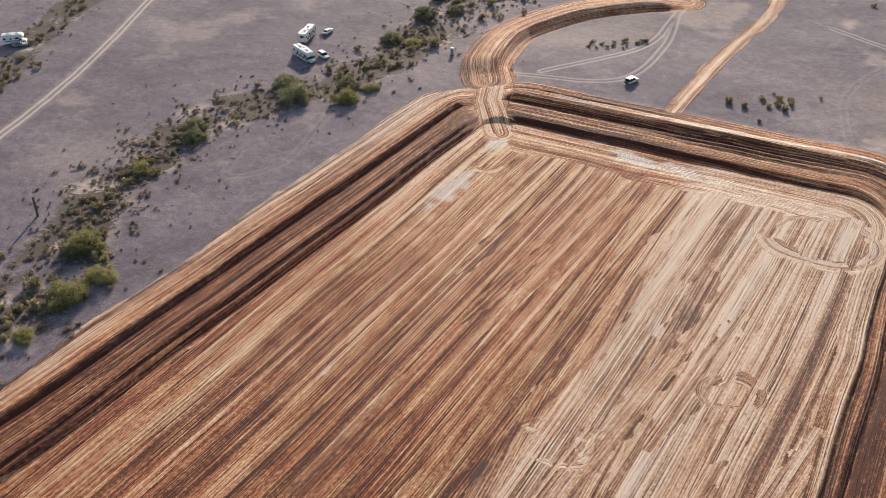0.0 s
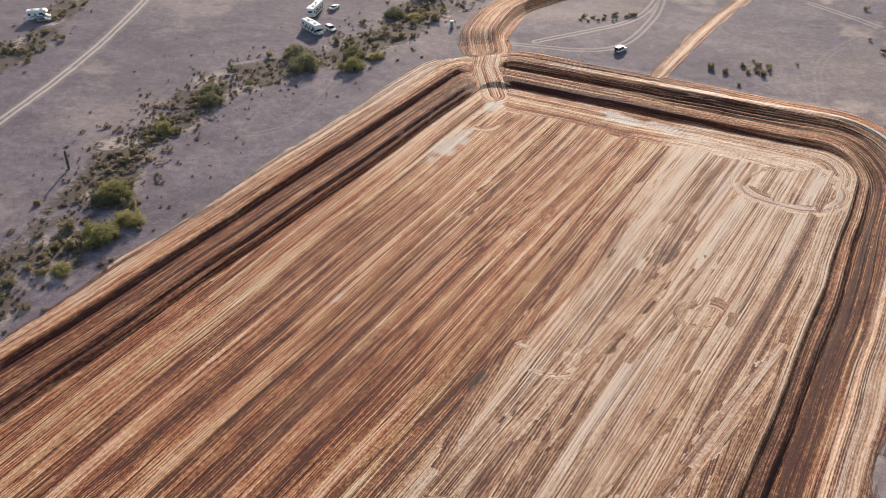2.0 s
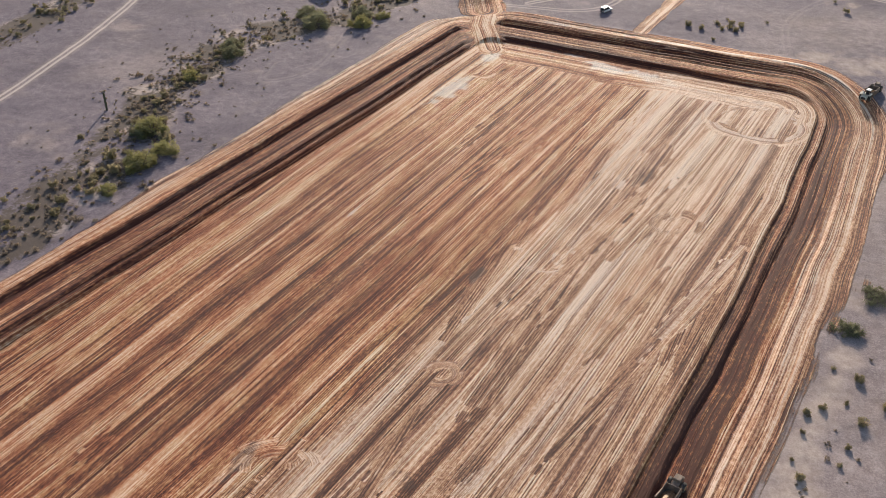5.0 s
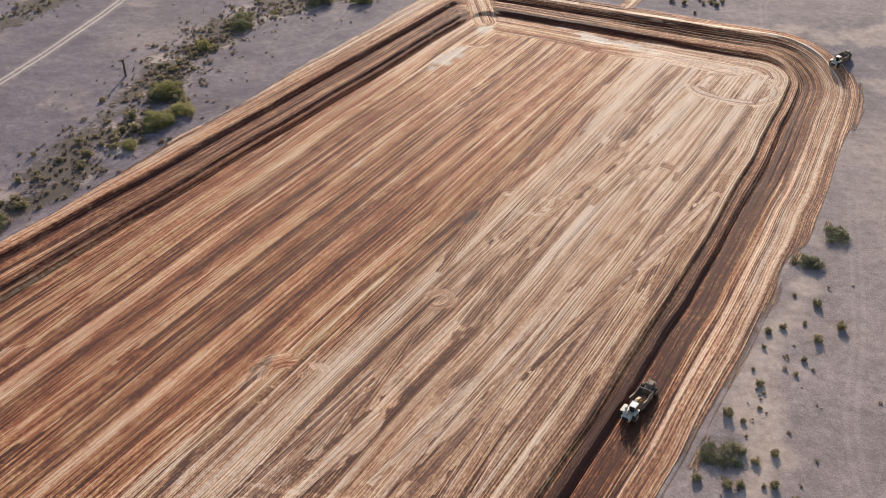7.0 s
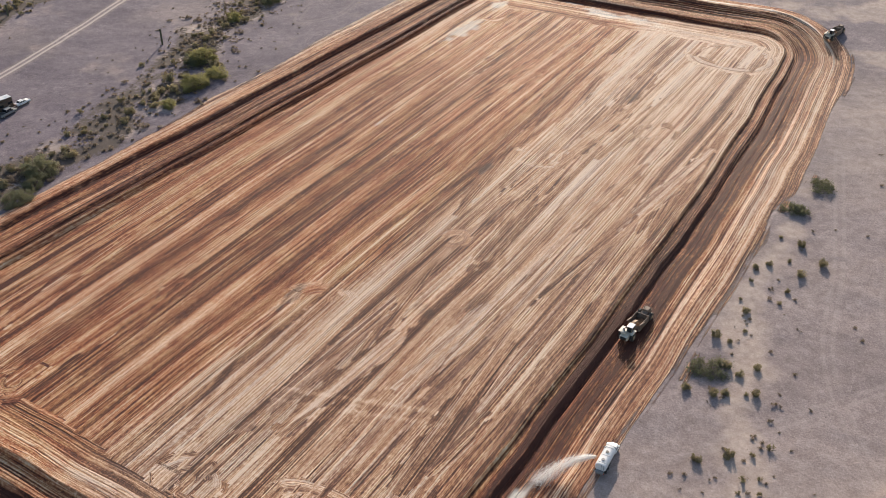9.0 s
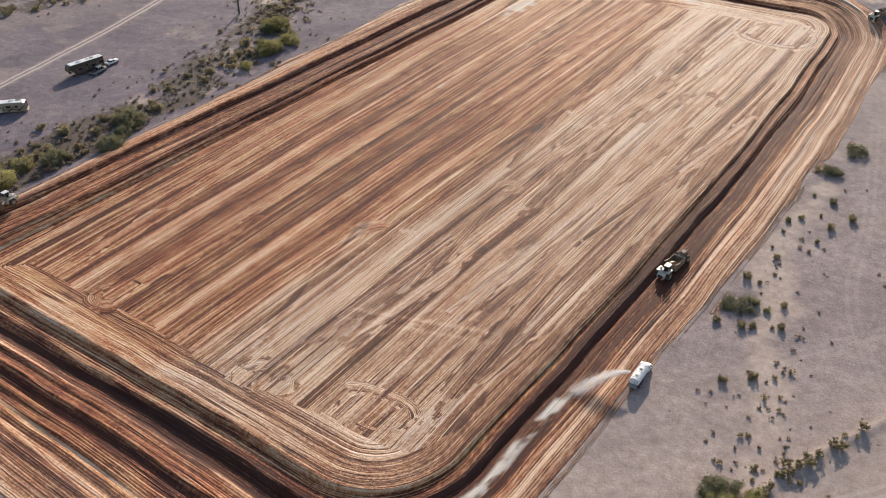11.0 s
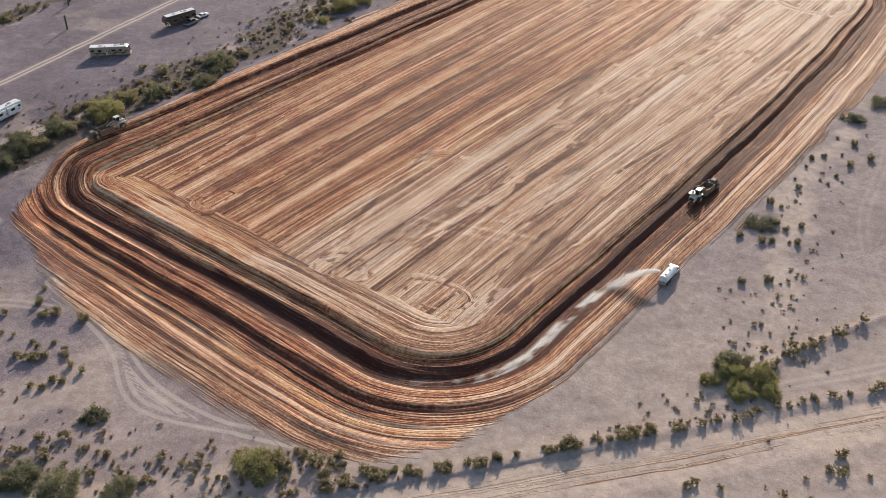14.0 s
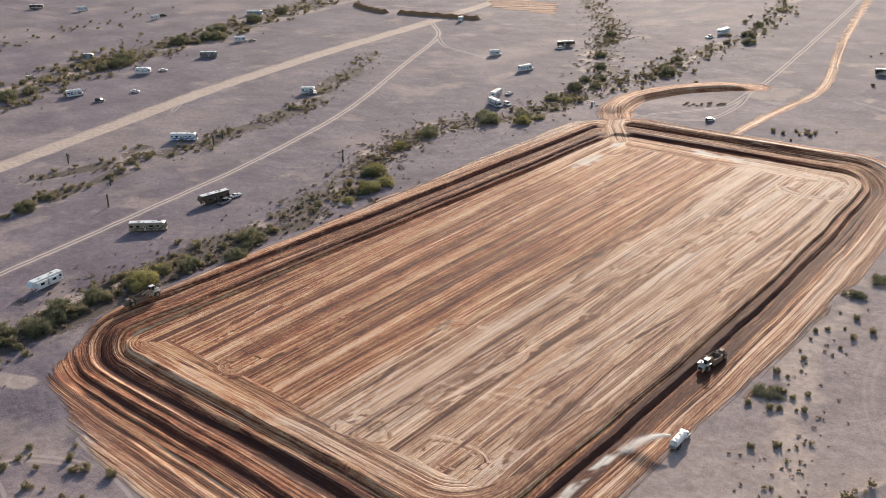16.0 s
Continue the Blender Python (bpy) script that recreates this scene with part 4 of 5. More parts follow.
def water_truck():
    t = thing("water_truck", "white tank lorry wetting the dusty haul way", "water truck")
    part("chassis", bm_box((0, -0.4, 0.85), (0.9, 8.4, 0.28), 0.03), DARK, t)
    cab = part("cab", bm_side([(2.1, 0.7), (3.3, 0.7), (3.35, 1.7), (2.95, 2.75), (2.1, 2.8)], 2.3, 0.09), WHITE, t)
    part("windshield", bm_side([(3.34, 1.78), (3.39, 1.76), (3.05, 2.6), (2.99, 2.6)], 2.0, 0.01), GLASS, cab)
    for s in (-1, 1):
        part("side_window", bm_box((s * 1.155, 2.65, 2.1), (0.03, 0.75, 0.6), 0.01), GLASS, cab)
        part("mirror", bm_box((s * 1.4, 3.1, 2.1), (0.2, 0.1, 0.45), 0.03), DARK, cab)
        part("fender", bm_side([(3.4, 1.05), (4.6, 1.05), (4.6, 1.2), (3.4, 1.2)], 0.5, 0.04, x0=s * 0.95), WHITE, t)
        part("headlight", bm_box((s * 0.85, 4.72, 1.0), (0.36, 0.1, 0.22), 0.03), LAMP, t)
    part("hood", bm_side([(3.2, 0.75), (4.7, 0.7), (4.75, 1.3), (4.5, 1.55), (3.2, 1.75)], 1.55, 0.12), WHITE, t)
    part("bumper", bm_box((0, 4.85, 0.65), (2.3, 0.2, 0.35), 0.05), RIMM, t)
    tank = bmesh.new()
    n, ends = 28, (-4.1, -3.9, 1.75, 1.9)
    rings = []
    for y, k in zip(ends, (0.9, 1.0, 1.0, 0.9)):
        rings.append([tank.verts.new((1.22 * k * math.copysign(abs(math.cos(a)) ** 0.75, math.cos(a)), y,
                                      2.05 + 0.98 * k * math.copysign(abs(math.sin(a)) ** 0.75, math.sin(a))))
                      for a in (i / n * math.tau for i in range(n))])
    for p, q in zip(rings[:-1], rings[1:]):
        for i in range(n):
            tank.faces.new((p[i], p[(i + 1) % n], q[(i + 1) % n], q[i]))
    tank.faces.new(rings[0][::-1])
    tank.faces.new(rings[-1])
    bmesh.ops.recalc_face_normals(tank, faces=tank.faces)
    tk = part("tank", tank, WHITE, t)
    for y in (-2.6, -0.2):
        hatch = part("hatch", bm_rod((0, y, 3.0), (0, y, 3.16), 0.34, seg=18), DARK if y > -1 else GREY, tk)
        part("hinge", bm_box((0.3, y, 3.1), (0.2, 0.16, 0.1), 0.02), STEEL, hatch)
    for y in (-3.4, -1.2, 1.2):
        part("tank_band", bm_box((0, y, 3.02), (1.7, 0.1, 0.05), 0.01), GREY, tk)
    part("rear_pump", bm_box((0, -4.45, 1.15), (1.6, 0.6, 0.7), 0.06), GREY, t)
    part("spray_head", bm_rod((-0.9, -4.6, 1.2), (-1.3, -4.75, 1.45), 0.12), STEEL, t)
    part("side_cannon", bm_rod((-0.8, 1.0, 2.9), (-1.35, 0.9, 3.15), 0.09, 0.06), STEEL, t)
    for s in (-1, 1):
        part("ladder_rail", bm_rod((s * 0.25 + 0.5, -4.2, 0.8), (s * 0.25 + 0.5, -4.15, 2.95), 0.03), GREY, t)
        part("tail_light", bm_box((s * 1.0, -4.5, 1.0), (0.2, 0.08, 0.2), 0.02), RED, t)
        part("mud_guard", bm_side([(-3.7, 1.12), (-1.0, 1.12), (-1.0, 1.2), (-3.7, 1.2)], 0.6, 0.02, x0=s * 0.95), DARK, t)
        wheel(t, s * 1.0, 4.0, 0.52, 0.32)
        for y in (-1.7, -3.0):
            wheel(t, s * 0.95, y, 0.52, 0.55)
    return t


def earth_material():
    m, t, b = nodes_of("loose_earth", 0.95, 0.0, 0.1)
    tc = t.nodes.new("ShaderNodeTexCoord").outputs["Object"]
    a = noise_tex(t, tc, 2.2, 4, 0.65)
    t.links.new(ramp(t, a, [(0.3, (0.17, 0.08, 0.042)), (0.55, (0.33, 0.19, 0.105)), (0.75, (0.46, 0.32, 0.2))]), b.inputs["Base Color"])
    bp = t.nodes.new("ShaderNodeBump")
    bp.inputs["Distance"].default_value = 0.2
    t.links.new(a, bp.inputs["Height"])
    t.links.new(bp.outputs[0], b.inputs["Normal"])
    return m


EARTH = earth_material()


def put(ob, x, y, heading=0.0, sink=0.0, tilt=0.0, size=1.0):
    """Stand a thing on the ground; heading: degrees from +y, counter-clockwise."""
    z = float(ground_height(x, y)[0]) - sink
    ob.matrix_world = pose(x, y, z, tilt, 0, heading) @ Matrix.Scale(size, 4)
    return ob


# ---------------------------------------------------------------- plants
def leaf_material(name, a, b_):
    m, t, b = nodes_of(name, 0.75, 0.0, 0.2)
    rnd_ = t.nodes.new("ShaderNodeObjectInfo").outputs["Random"]
    isl = t.nodes.new("ShaderNodeNewGeometry").outputs["Random Per Island"]
    k = math_node(t, "ADD", math_node(t, "MULTIPLY", rnd_, 0.5), math_node(t, "MULTIPLY", isl, 0.5))
    col = mix_col(t, k, a, b_)
    t.links.new(col, b.inputs["Base Color"])
    tr = t.nodes.new("ShaderNodeBsdfTranslucent")
    t.links.new(col, tr.inputs[0])
    mx = t.nodes.new("ShaderNodeMixShader")
    mx.inputs[0].default_value = 0.48
    t.links.new(b.outputs[0], mx.inputs[1])
    t.links.new(tr.outputs[0], mx.inputs[2])
    t.links.new(mx.outputs[0], t.nodes["Material Output"].inputs[0])
    return m


LEAF_OLIVE = leaf_material("olive_foliage", (0.22, 0.205, 0.085), (0.44, 0.40, 0.175))
LEAF_GREEN = leaf_material("dusty_green_foliage", (0.135, 0.138, 0.082), (0.30, 0.285, 0.168))
LEAF_SHRUB = leaf_material("creosote_foliage", (0.22, 0.185, 0.105), (0.43, 0.36, 0.215))
LEAF_DRY = leaf_material("dry_scrub_twigs", (0.20, 0.155, 0.115), (0.40, 0.32, 0.235))
BARK = paint("grey_brown_bark", (0.11, 0.085, 0.065), 0.9, grime=0.3, size=3)
CACTUS = paint("saguaro_skin", (0.075, 0.075, 0.04), 0.8, grime=0.3, size=2)


def leaves(clumps, count, size, seed, droop=0.0):
    """Many small leaf sprays, spread through soft clumps (x, y, z, radius, height)."""
    rs = np.random.RandomState(seed)
    wts = np.array([c[3] ** 2 * c[4] for c in clumps])
    pick = rs.choice(len(clumps), count, p=wts / wts.sum())
    c = np.array(clumps)[pick]
    dirs = rs.normal(size=(count, 3))
    dirs /= np.linalg.norm(dirs, axis=1)[:, None]
    rad = np.abs(rs.normal(0.62, 0.33, count))
    p = c[:, :3] + dirs * rad[:, None] * np.stack([c[:, 3], c[:, 3], c[:, 4]], 1)
    p[:, 2] = np.maximum(p[:, 2], 0.05)
    u = rs.normal(size=(count, 3))
    u[:, 2] *= 0.6
    u /= np.linalg.norm(u, axis=1)[:, None]
    v = np.cross(u, rs.normal(size=(count, 3)))
    v /= np.linalg.norm(v, axis=1)[:, None]
    s = size * rs.uniform(0.5, 1.35, count)[:, None]
    a, b = u * s, v * s * 0.42
    verts = np.stack([p - a * 0.5, p + b, p + a * 0.6, p - b], 1).reshape(-1, 3)
    faces = np.arange(count * 4).reshape(-1, 4)
    return verts, faces


def mesh_part(name, verts, faces, mat, parent=None):
    me = bpy.data.meshes.new(name)
    me.from_pydata(verts.tolist(), [], faces.tolist())
    me.materials.append(mat)
    ob = new(name, me)
    if parent is not None:
        ob.parent = parent
    return ob


def tree(mat, r, h, seed, label, group="desert trees", count=7600):
    rnd = random.Random(seed)
    t = thing("desert_tree", label, "tree", group)
    bm = bmesh.new()
    clumps = []
    for k in range(rnd.randint(6, 8)):
        a = k * 0.95 + rnd.uniform(-0.4, 0.4)
        base = Vector((rnd.uniform(-0.25, 0.25), rnd.uniform(-0.25, 0.25), -0.2))
        out = rnd.uniform(0.25, 0.5)
        mid = Vector((math.cos(a) * r * out, math.sin(a) * r * out, h * rnd.uniform(0.2, 0.4)))
        bm_rod(base, mid, 0.13, 0.085, 7, bm)
        for j in range(3):
            b = a + rnd.uniform(-0.8, 0.8)
            q = rnd.uniform(0.4, 0.95)
            tip = Vector((math.cos(b) * r * q, math.sin(b) * r * q, h * rnd.uniform(0.3, 0.85) * (1.1 - 0.45 * q)))
            bm_rod(mid, tip, 0.07, 0.02, 6, bm)
            clumps.append((*tip, r * rnd.uniform(0.14, 0.34), h * rnd.uniform(0.12, 0.30)))
            clumps.append((tip.x * 0.92, tip.y * 0.92, tip.z * 0.35, r * rnd.uniform(0.2, 0.34), h * rnd.uniform(0.14, 0.22)))
    clumps.append((0, 0, h * 0.72, r * 0.45, h * 0.24))
    part("trunk", bm, BARK, t)
    v, f = leaves(clumps, count, 0.25, seed)
    mesh_part("crown", v, f, mat, t)
    return t


def shrub(mat, r, h, seed, label, count=700, group="desert shrubs", size=0.2):
    rnd = random.Random(seed)
    t = thing("desert_shrub", label, "shrub", group)
    bm = bmesh.new()
    clumps = []
    for k in range(12):
        a, q = rnd.uniform(0, math.tau), rnd.uniform(0.25, 0.9)
        tip = Vector((math.cos(a) * r * q, math.sin(a) * r * q, h * rnd.uniform(0.55, 1.0)))
        bm_rod((0, 0, -0.1), tip, 0.03, 0.01, 5, bm)
        clumps.append((*tip * 0.85, r * rnd.uniform(0.25, 0.45), h * rnd.uniform(0.2, 0.36)))
        clumps.append((tip.x * 0.7, tip.y * 0.7, h * 0.25, r * 0.35, h * 0.22))
    part("stem_cluster", bm, BARK, t)
    v, f = leaves(clumps, count, size, seed)
    mesh_part("foliage", v, f, mat, t)
    return t


def saguaro(h, arms, seed):
    rnd = random.Random(seed)
    t = thing("saguaro_cactus", "tall ribbed saguaro cactus beside the wash", "cactus", "saguaros")
    def column(path, r):
        bm = bmesh.new()
        rings = []
        for i, p in enumerate(path):
            k = r * (0.55 if i == len(path) - 1 else 1.0)
            rings.append([bm.verts.new((p[0] + math.cos(a) * k * (1 + 0.12 * (j % 2)), p[1] + math.sin(a) * k * (1 + 0.12 * (j % 2)), p[2]))
                          for j, a in enumerate(q / 20 * math.tau for q in range(20))])
        for p, q in zip(rings[:-1], rings[1:]):
            for i in range(20):
                bm.faces.new((p[i], p[(i + 1) % 20], q[(i + 1) % 20], q[i]))
        bm.faces.new(rings[-1])
        return bm
    part("trunk", column([(0, 0, -0.2), (0, 0, h * 0.3), (0.04, 0, h * 0.7), (0.05, 0, h - 0.25), (0.05, 0, h)], 0.27), CACTUS, t)
    for k in range(arms):
        s = (-1) ** k
        z = h * rnd.uniform(0.4, 0.55)
        part("arm", column([(0.0, 0.2 * s, z), (0, 0.62 * s, z + 0.15), (0, 0.75 * s, z + 0.6), (0, 0.75 * s, z + 1.6), (0, 0.75 * s, z + 1.8)], 0.17), CACTUS, t)
    return t


def brush_pile(r, seed, label):
    """Uprooted scrub pushed into a heap."""
    rnd = random.Random(seed)
    t = thing("brush_pile", label, "brush pile", "uprooted scrub")
    bm = bmesh.new()
    clumps = []
    for k in range(46):
        a, q = rnd.uniform(0, math.tau), r * math.sqrt(rnd.random()) * 0.85
        p = Vector((math.cos(a) * q, math.sin(a) * q * 0.75, rnd.uniform(0.05, 1.3) * (1 - q / r * 0.7)))
        d = Vector((rnd.uniform(-1, 1), rnd.uniform(-1, 1), rnd.uniform(-0.1, 0.6))).normalized() * rnd.uniform(0.8, 2.0)
        bm_rod(p - d / 2 + Vector((0, 0, 0.1)), p + d / 2, 0.07, 0.02, 5, bm)
        clumps.append((p.x, p.y, p.z + 0.2, r * rnd.uniform(0.14, 0.3), 0.45))
    part("branch_heap", bm, BARK, t)
    v, f = leaves(clumps, 2600, 0.26, seed)
    mesh_part("foliage", v, f, LEAF_GREEN, t)
    return t


def sprinkle(name, label, category, mat, r, h, spots, count, size):
    """Plants past counting, as one mesh."""
    rs = np.random.RandomState(len(spots))
    zs = ground_height([s[0] for s in spots], [s[1] for s in spots])
    kinds = []
    for k in range(6):
        cl = [(rs.uniform(-.5, .5) * r, rs.uniform(-.5, .5) * r, h * rs.uniform(0.3, 0.6), r * rs.uniform(0.35, 0.6), h * rs.uniform(0.3, 0.45)) for _ in range(4)]
        kinds.append(leaves(cl, count, size, 300 + k)[0])
    allv = [kinds[i % 6] * s[2] * [(-1) ** i, (-1) ** (i // 2), 1] + [s[0], s[1], float(z) - 0.03] for i, (s, z) in enumerate(zip(spots, zs))]
    v = np.concatenate(allv)
    tagged(mesh_part(name, v, np.arange(len(v)).reshape(-1, 4), mat), label, category, kind="stuff")


def scatter(protos, spots):
    """Copies of the first plants over (x, y, scale); the first plants themselves take the first spots."""
    rnd = random.Random(len(spots))
    zs = ground_height([s[0] for s in spots], [s[1] for s in spots])
    used = set()
    for (x, y, s), z in zip(spots, zs):
        k = rnd.randrange(len(protos))
        m = pose(x, y, float(z) - 0.04, 0, 0, rnd.uniform(0, 360)) @ Matrix.Diagonal((s, s, s * rnd.uniform(0.85, 1.15), 1))
        if k in used:
            copy_thing(protos[k], m)
        else:
            protos[k].matrix_world = m
            used.add(k)
    for k, p in enumerate(protos):
        if k not in used:
            for o in (*p.children_recursive, p):
                bpy.data.objects.remove(o)


# ---------------------------------------------------------------- machines and vehicles
put(scraper("dusty yellow wheel scraper with a white cab roof"), 66.7, -34.6, 176, size=0.86)
put(scraper("yellow wheel scraper rounding the far corner bank"), 64.0, 136.0, 170, size=0.86)
put(scraper("yellow wheel scraper on the bank beside the wash"), -72.6, -105.8, -1, size=0.86)
put(water_truck(), 76.6, -71.6, 3, size=0.82)

put(camper("class_a", 12.4, TAN, BROWN, "long tan and brown motorhome parked on desert gravel", slides=1, seed=2), -121.0, -69.4, -48)
put(camper("fifth", 11.8, BROWN, CREAM, "dark brown fifth-wheel camper with white roof and slide-outs", height=3.8, slides=2, awning=False, seed=3), -125.1, -38.3, 170)
put(car("sedan", WHITE, "white saloon car behind the dark camper"), -123.0, -29.8, 0)
put(car("pickup", GREY, "silver pickup standing beside the dark camper"), -121.2, -36.5, 5)
put(camper("fifth", 11.2, WHITE, DARK, "white fifth-wheel camper with black lettering bars", slides=2, seed=4, swoosh=False), -108.0, -115.2, 188)
put(camper("class_a", 11.6, WHITE, BLUE, "white coach motorhome with dark blue swooshes", slides=0, seed=5), -196.5, 3.2, -52)
put(camper("class_c", 7.4, WHITE, BLUE, "small white camper van with blue stripe", slides=0, seed=6, swoosh=False), -210.5, 91.0, -48)
put(car("sedan", GREY, "silver car beside the small camper"), -207.2, 90.2, -50)
put(camper("class_c", 10.0, WHITE, DARK, "white motorhome beside green wash trees", slides=1, seed=7), -121.4, 127.5, -112)
put(camper("trailer", 9.6, WHITE, BROWN, "white travel trailer with dark end wall", slides=1, seed=8), -130.4, 140.8, 16)
put(car("suv", WHITE, "white off-road car with open dark top"), -116.8, 131.0, -112)
put(car("sedan", WHITE, "small white car near the travel trailer"), -127.2, 147.2, 5)
put(car("suv", WHITE, "lone white off-road car on open gravel"), -26.0, 158.0, -16)

for kind, x, y, a, ln, mat, st, lab in [
        ("class_c", -150, 194, -20, 9.0, WHITE, BLUE, "white motorhome on the gravel flat"),
        ("class_c", -185, 214, -40, 6.8, WHITE, GREY, "short white camper van on gravel"),
        ("class_c", -265.5, 284, 20, 6.5, WHITE, GREY, "white van by the earth bank"),
        ("fifth", -165, 257, -45, 10.5, BROWN, GREY, "dark camper trailer beyond the wash"),
        ("trailer", -105.8, 344, -8, 10.0, WHITE, BLUE, "white trailer hitched behind pale blue load"),
        ("class_a", 7, 291, -60, 8.5, DARK, CREAM, "dark camper with cream panels"),
        ("class_c", -304, 18, -20, 8.5, WHITE, DARK, "white motorhome at the tree line"),
        ("trailer", -316.5, 68, -52, 8.0, WHITE, GREY, "pale travel trailer near olive trees"),
        ("class_a", -319, 115, -50, 10.0, GREY, BROWN, "grey motorhome among scrub"),
        ("class_c", -338, 155, -30, 7.5, WHITE, GREY, "white camper behind scrub"),
        ("class_a", -401, 221, -50, 10.5, WHITE, BLUE, "white and blue coach on the far flat"),
        ("trailer", -446, 170, 10, 6.5, WHITE, GREY, "small white trailer on far gravel"),
        ("class_c", -520, 160, -10, 8.0, WHITE, GREY, "white camper at the far road"),
        ("fifth", -558, 146, -45, 10.0, BROWN, WHITE, "dark fifth-wheel camper far off"),
        ("trailer", -374, 71, -50, 6.0, GREY, BLUE, "grey trailer under far trees")]:
    put(camper(kind, ln, mat, st, lab, "far campers", slides=0, seed=int(abs(x)), swoosh=kind == "class_a"), x, y, a)
for kind, x, y, a, mat, lab in [
        ("sedan", -284.8, 40.4, -60, WHITE, "white car on open gravel"), ("suv", -284.4, 19.4, -50, DARK, "black off-road car on open gravel"),
        ("sedan", -312.6, 78, -50, WHITE, "white car by a trailer"), ("suv", -358, 25, -20, WHITE, "white car alone on the flat"),
        ("pickup", -164, 249, -45, WHITE, "white pickup by the dark camper"), ("pickup", -107, 327, -12, SKYBLUE, "pale blue covered pickup towing a trailer"),
        ("sedan", -333, 160, -50, GREY, "grey car beside the white camper"), ("suv", -452, 181, 0, DARK, "dark car on far gravel")]:
    put(car(kind, mat, lab), x, y, a)


def toilet():
    t = thing("portable_toilet", "white portable toilet cabin on gravel", "portable toilet")
    part("cabin", bm_box((0, 0, 1.1), (1.15, 1.15, 2.1), 0.06), WHITE, t)
    part("roof", bm_box((0, 0, 2.22), (1.2, 1.2, 0.2), 0.08, taper=0.8), CREAM, t)
    part("door", bm_box((0, -0.585, 1.1), (0.8, 0.03, 1.85), 0.01), GREY, t)
    part("skid", bm_box((0, 0, 0.06), (1.2, 1.25, 0.14), 0.02), DARK, t)
    part("vent_pipe", bm_rod((0.4, 0.4, 2.2), (0.4, 0.4, 2.6), 0.06), DARK, t)
    return t


put(toilet(), -82.0, 150.6, 20)


def spray():
    """Water thrown sideways by the truck's cannon."""
    m, t, b = nodes_of("water_drops", 0.2, 0.0, 0.5)
    b.inputs["Base Color"].default_value = (0.86, 0.86, 0.85, 1)
    a = noise_tex(t, t.nodes.new("ShaderNodeNewGeometry").outputs["Position"], 2.0, 2)
    t.links.new(ramp(t, a, [(0.3, (0.74, 0.74, 0.73)), (0.7, (0.9, 0.9, 0.88))]), b.inputs["Base Color"])
    tr = t.nodes.new("ShaderNodeBsdfTransparent")
    mx = t.nodes.new("ShaderNodeMixShader")
    mx.inputs[0].default_value = 0.45
    lit = t.nodes.new("ShaderNodeBsdfTranslucent")
    lit.inputs[0].default_value = (0.95, 0.95, 0.95, 1)
    half = t.nodes.new("ShaderNodeMixShader")
    half.inputs[0].default_value = 0.75
    t.links.new(b.outputs[0], half.inputs[1])
    t.links.new(lit.outputs[0], half.inputs[2])
    t.links.new(half.outputs[0], mx.inputs[1])
    t.links.new(tr.outputs[0], mx.inputs[2])
    t.links.new(mx.outputs[0], t.nodes["Material Output"].inputs[0])
    rs = np.random.RandomState(4)
    n = 13000
    s = rs.uniform(0, 1, n) ** 0.75
    z0 = float(ground_height(69, -82)[0])
    x = 75.5 - 7.2 * s + rs.normal(0, 0.12 + 0.75 * s)
    y = -74.0 - 5.2 * s - 2.6 * s * s + rs.normal(0, 0.12 + 0.9 * s)
    z = (1.55 + 1.2 * s - 4.4 * s * s) + rs.normal(0, 0.10 + 0.45 * s)
    z = np.maximum(z, z0 + 0.05)
    p = np.stack([x, y, z], 1)
    d = rs.normal(size=(n, 3))
    d /= np.linalg.norm(d, axis=1)[:, None]
    e = np.cross(d, rs.normal(size=(n, 3)))
    e /= np.linalg.norm(e, axis=1)[:, None]
    f = np.cross(d, e)
    r = rs.uniform(0.022, 0.052, n)[:, None]
    v = np.stack([p + d * r, p - d * r, p + e * r, p - e * r, p + f * r, p - f * r], 1).reshape(-1, 3)
    o = np.array([[0, 2, 4], [2, 1, 4], [1, 3, 4], [3, 0, 4], [2, 0, 5], [1, 2, 5], [3, 1, 5], [0, 3, 5]])
    faces = (np.arange(n)[:, None, None] * 6 + o[None]).reshape(-1, 3)
    tagged(mesh_part("water_spray", v, faces, m), "white plume of water drops over the cut", "water spray", kind="stuff")


spray()


def bank(pts, h, w):
    """A long low earth bank, steep on the side towards the pad."""
    line = smooth_way(pts, 12)
    bm = bmesh.new()
    rows_ = []
    for i, (x, y) in enumerate(line):
        a, b = Vector(line[max(i - 1, 0)]), Vector(line[min(i + 1, len(line) - 1)])
        n = (b - a).normalized()
        n = Vector((n.y, -n.x))
        g = float(ground_height(x, y)[0])
        k = h * (1 + 0.18 * math.sin(i * 1.7)) * (0.2 if i in (0, len(line) - 1) else 1)
        rows_.append([bm.verts.new((x + n.x * o, y + n.y * o, g + z)) for o, z in ((w * 0.45, -0.3), (w * 0.15, k), (-w * 0.15, k * 1.05), (-w * 0.6, -0.3))])
    for p, q in zip(rows_[:-1], rows_[1:]):
        for j in range(3):
            bm.faces.new((p[j], p[j + 1], q[j + 1], q[j]))
    bmesh.ops.recalc_face_normals(bm, faces=bm.faces)
    return tagged(part("earth_bank", bm, EARTH), "long dark earth bank beside the far road", "bank", kind="structure")


bank([(-369, 290), (-350, 282), (-328, 278)], 2.4, 6)
bank([(-321, 283), (-290, 289), (-258, 295)], 2.4, 6)

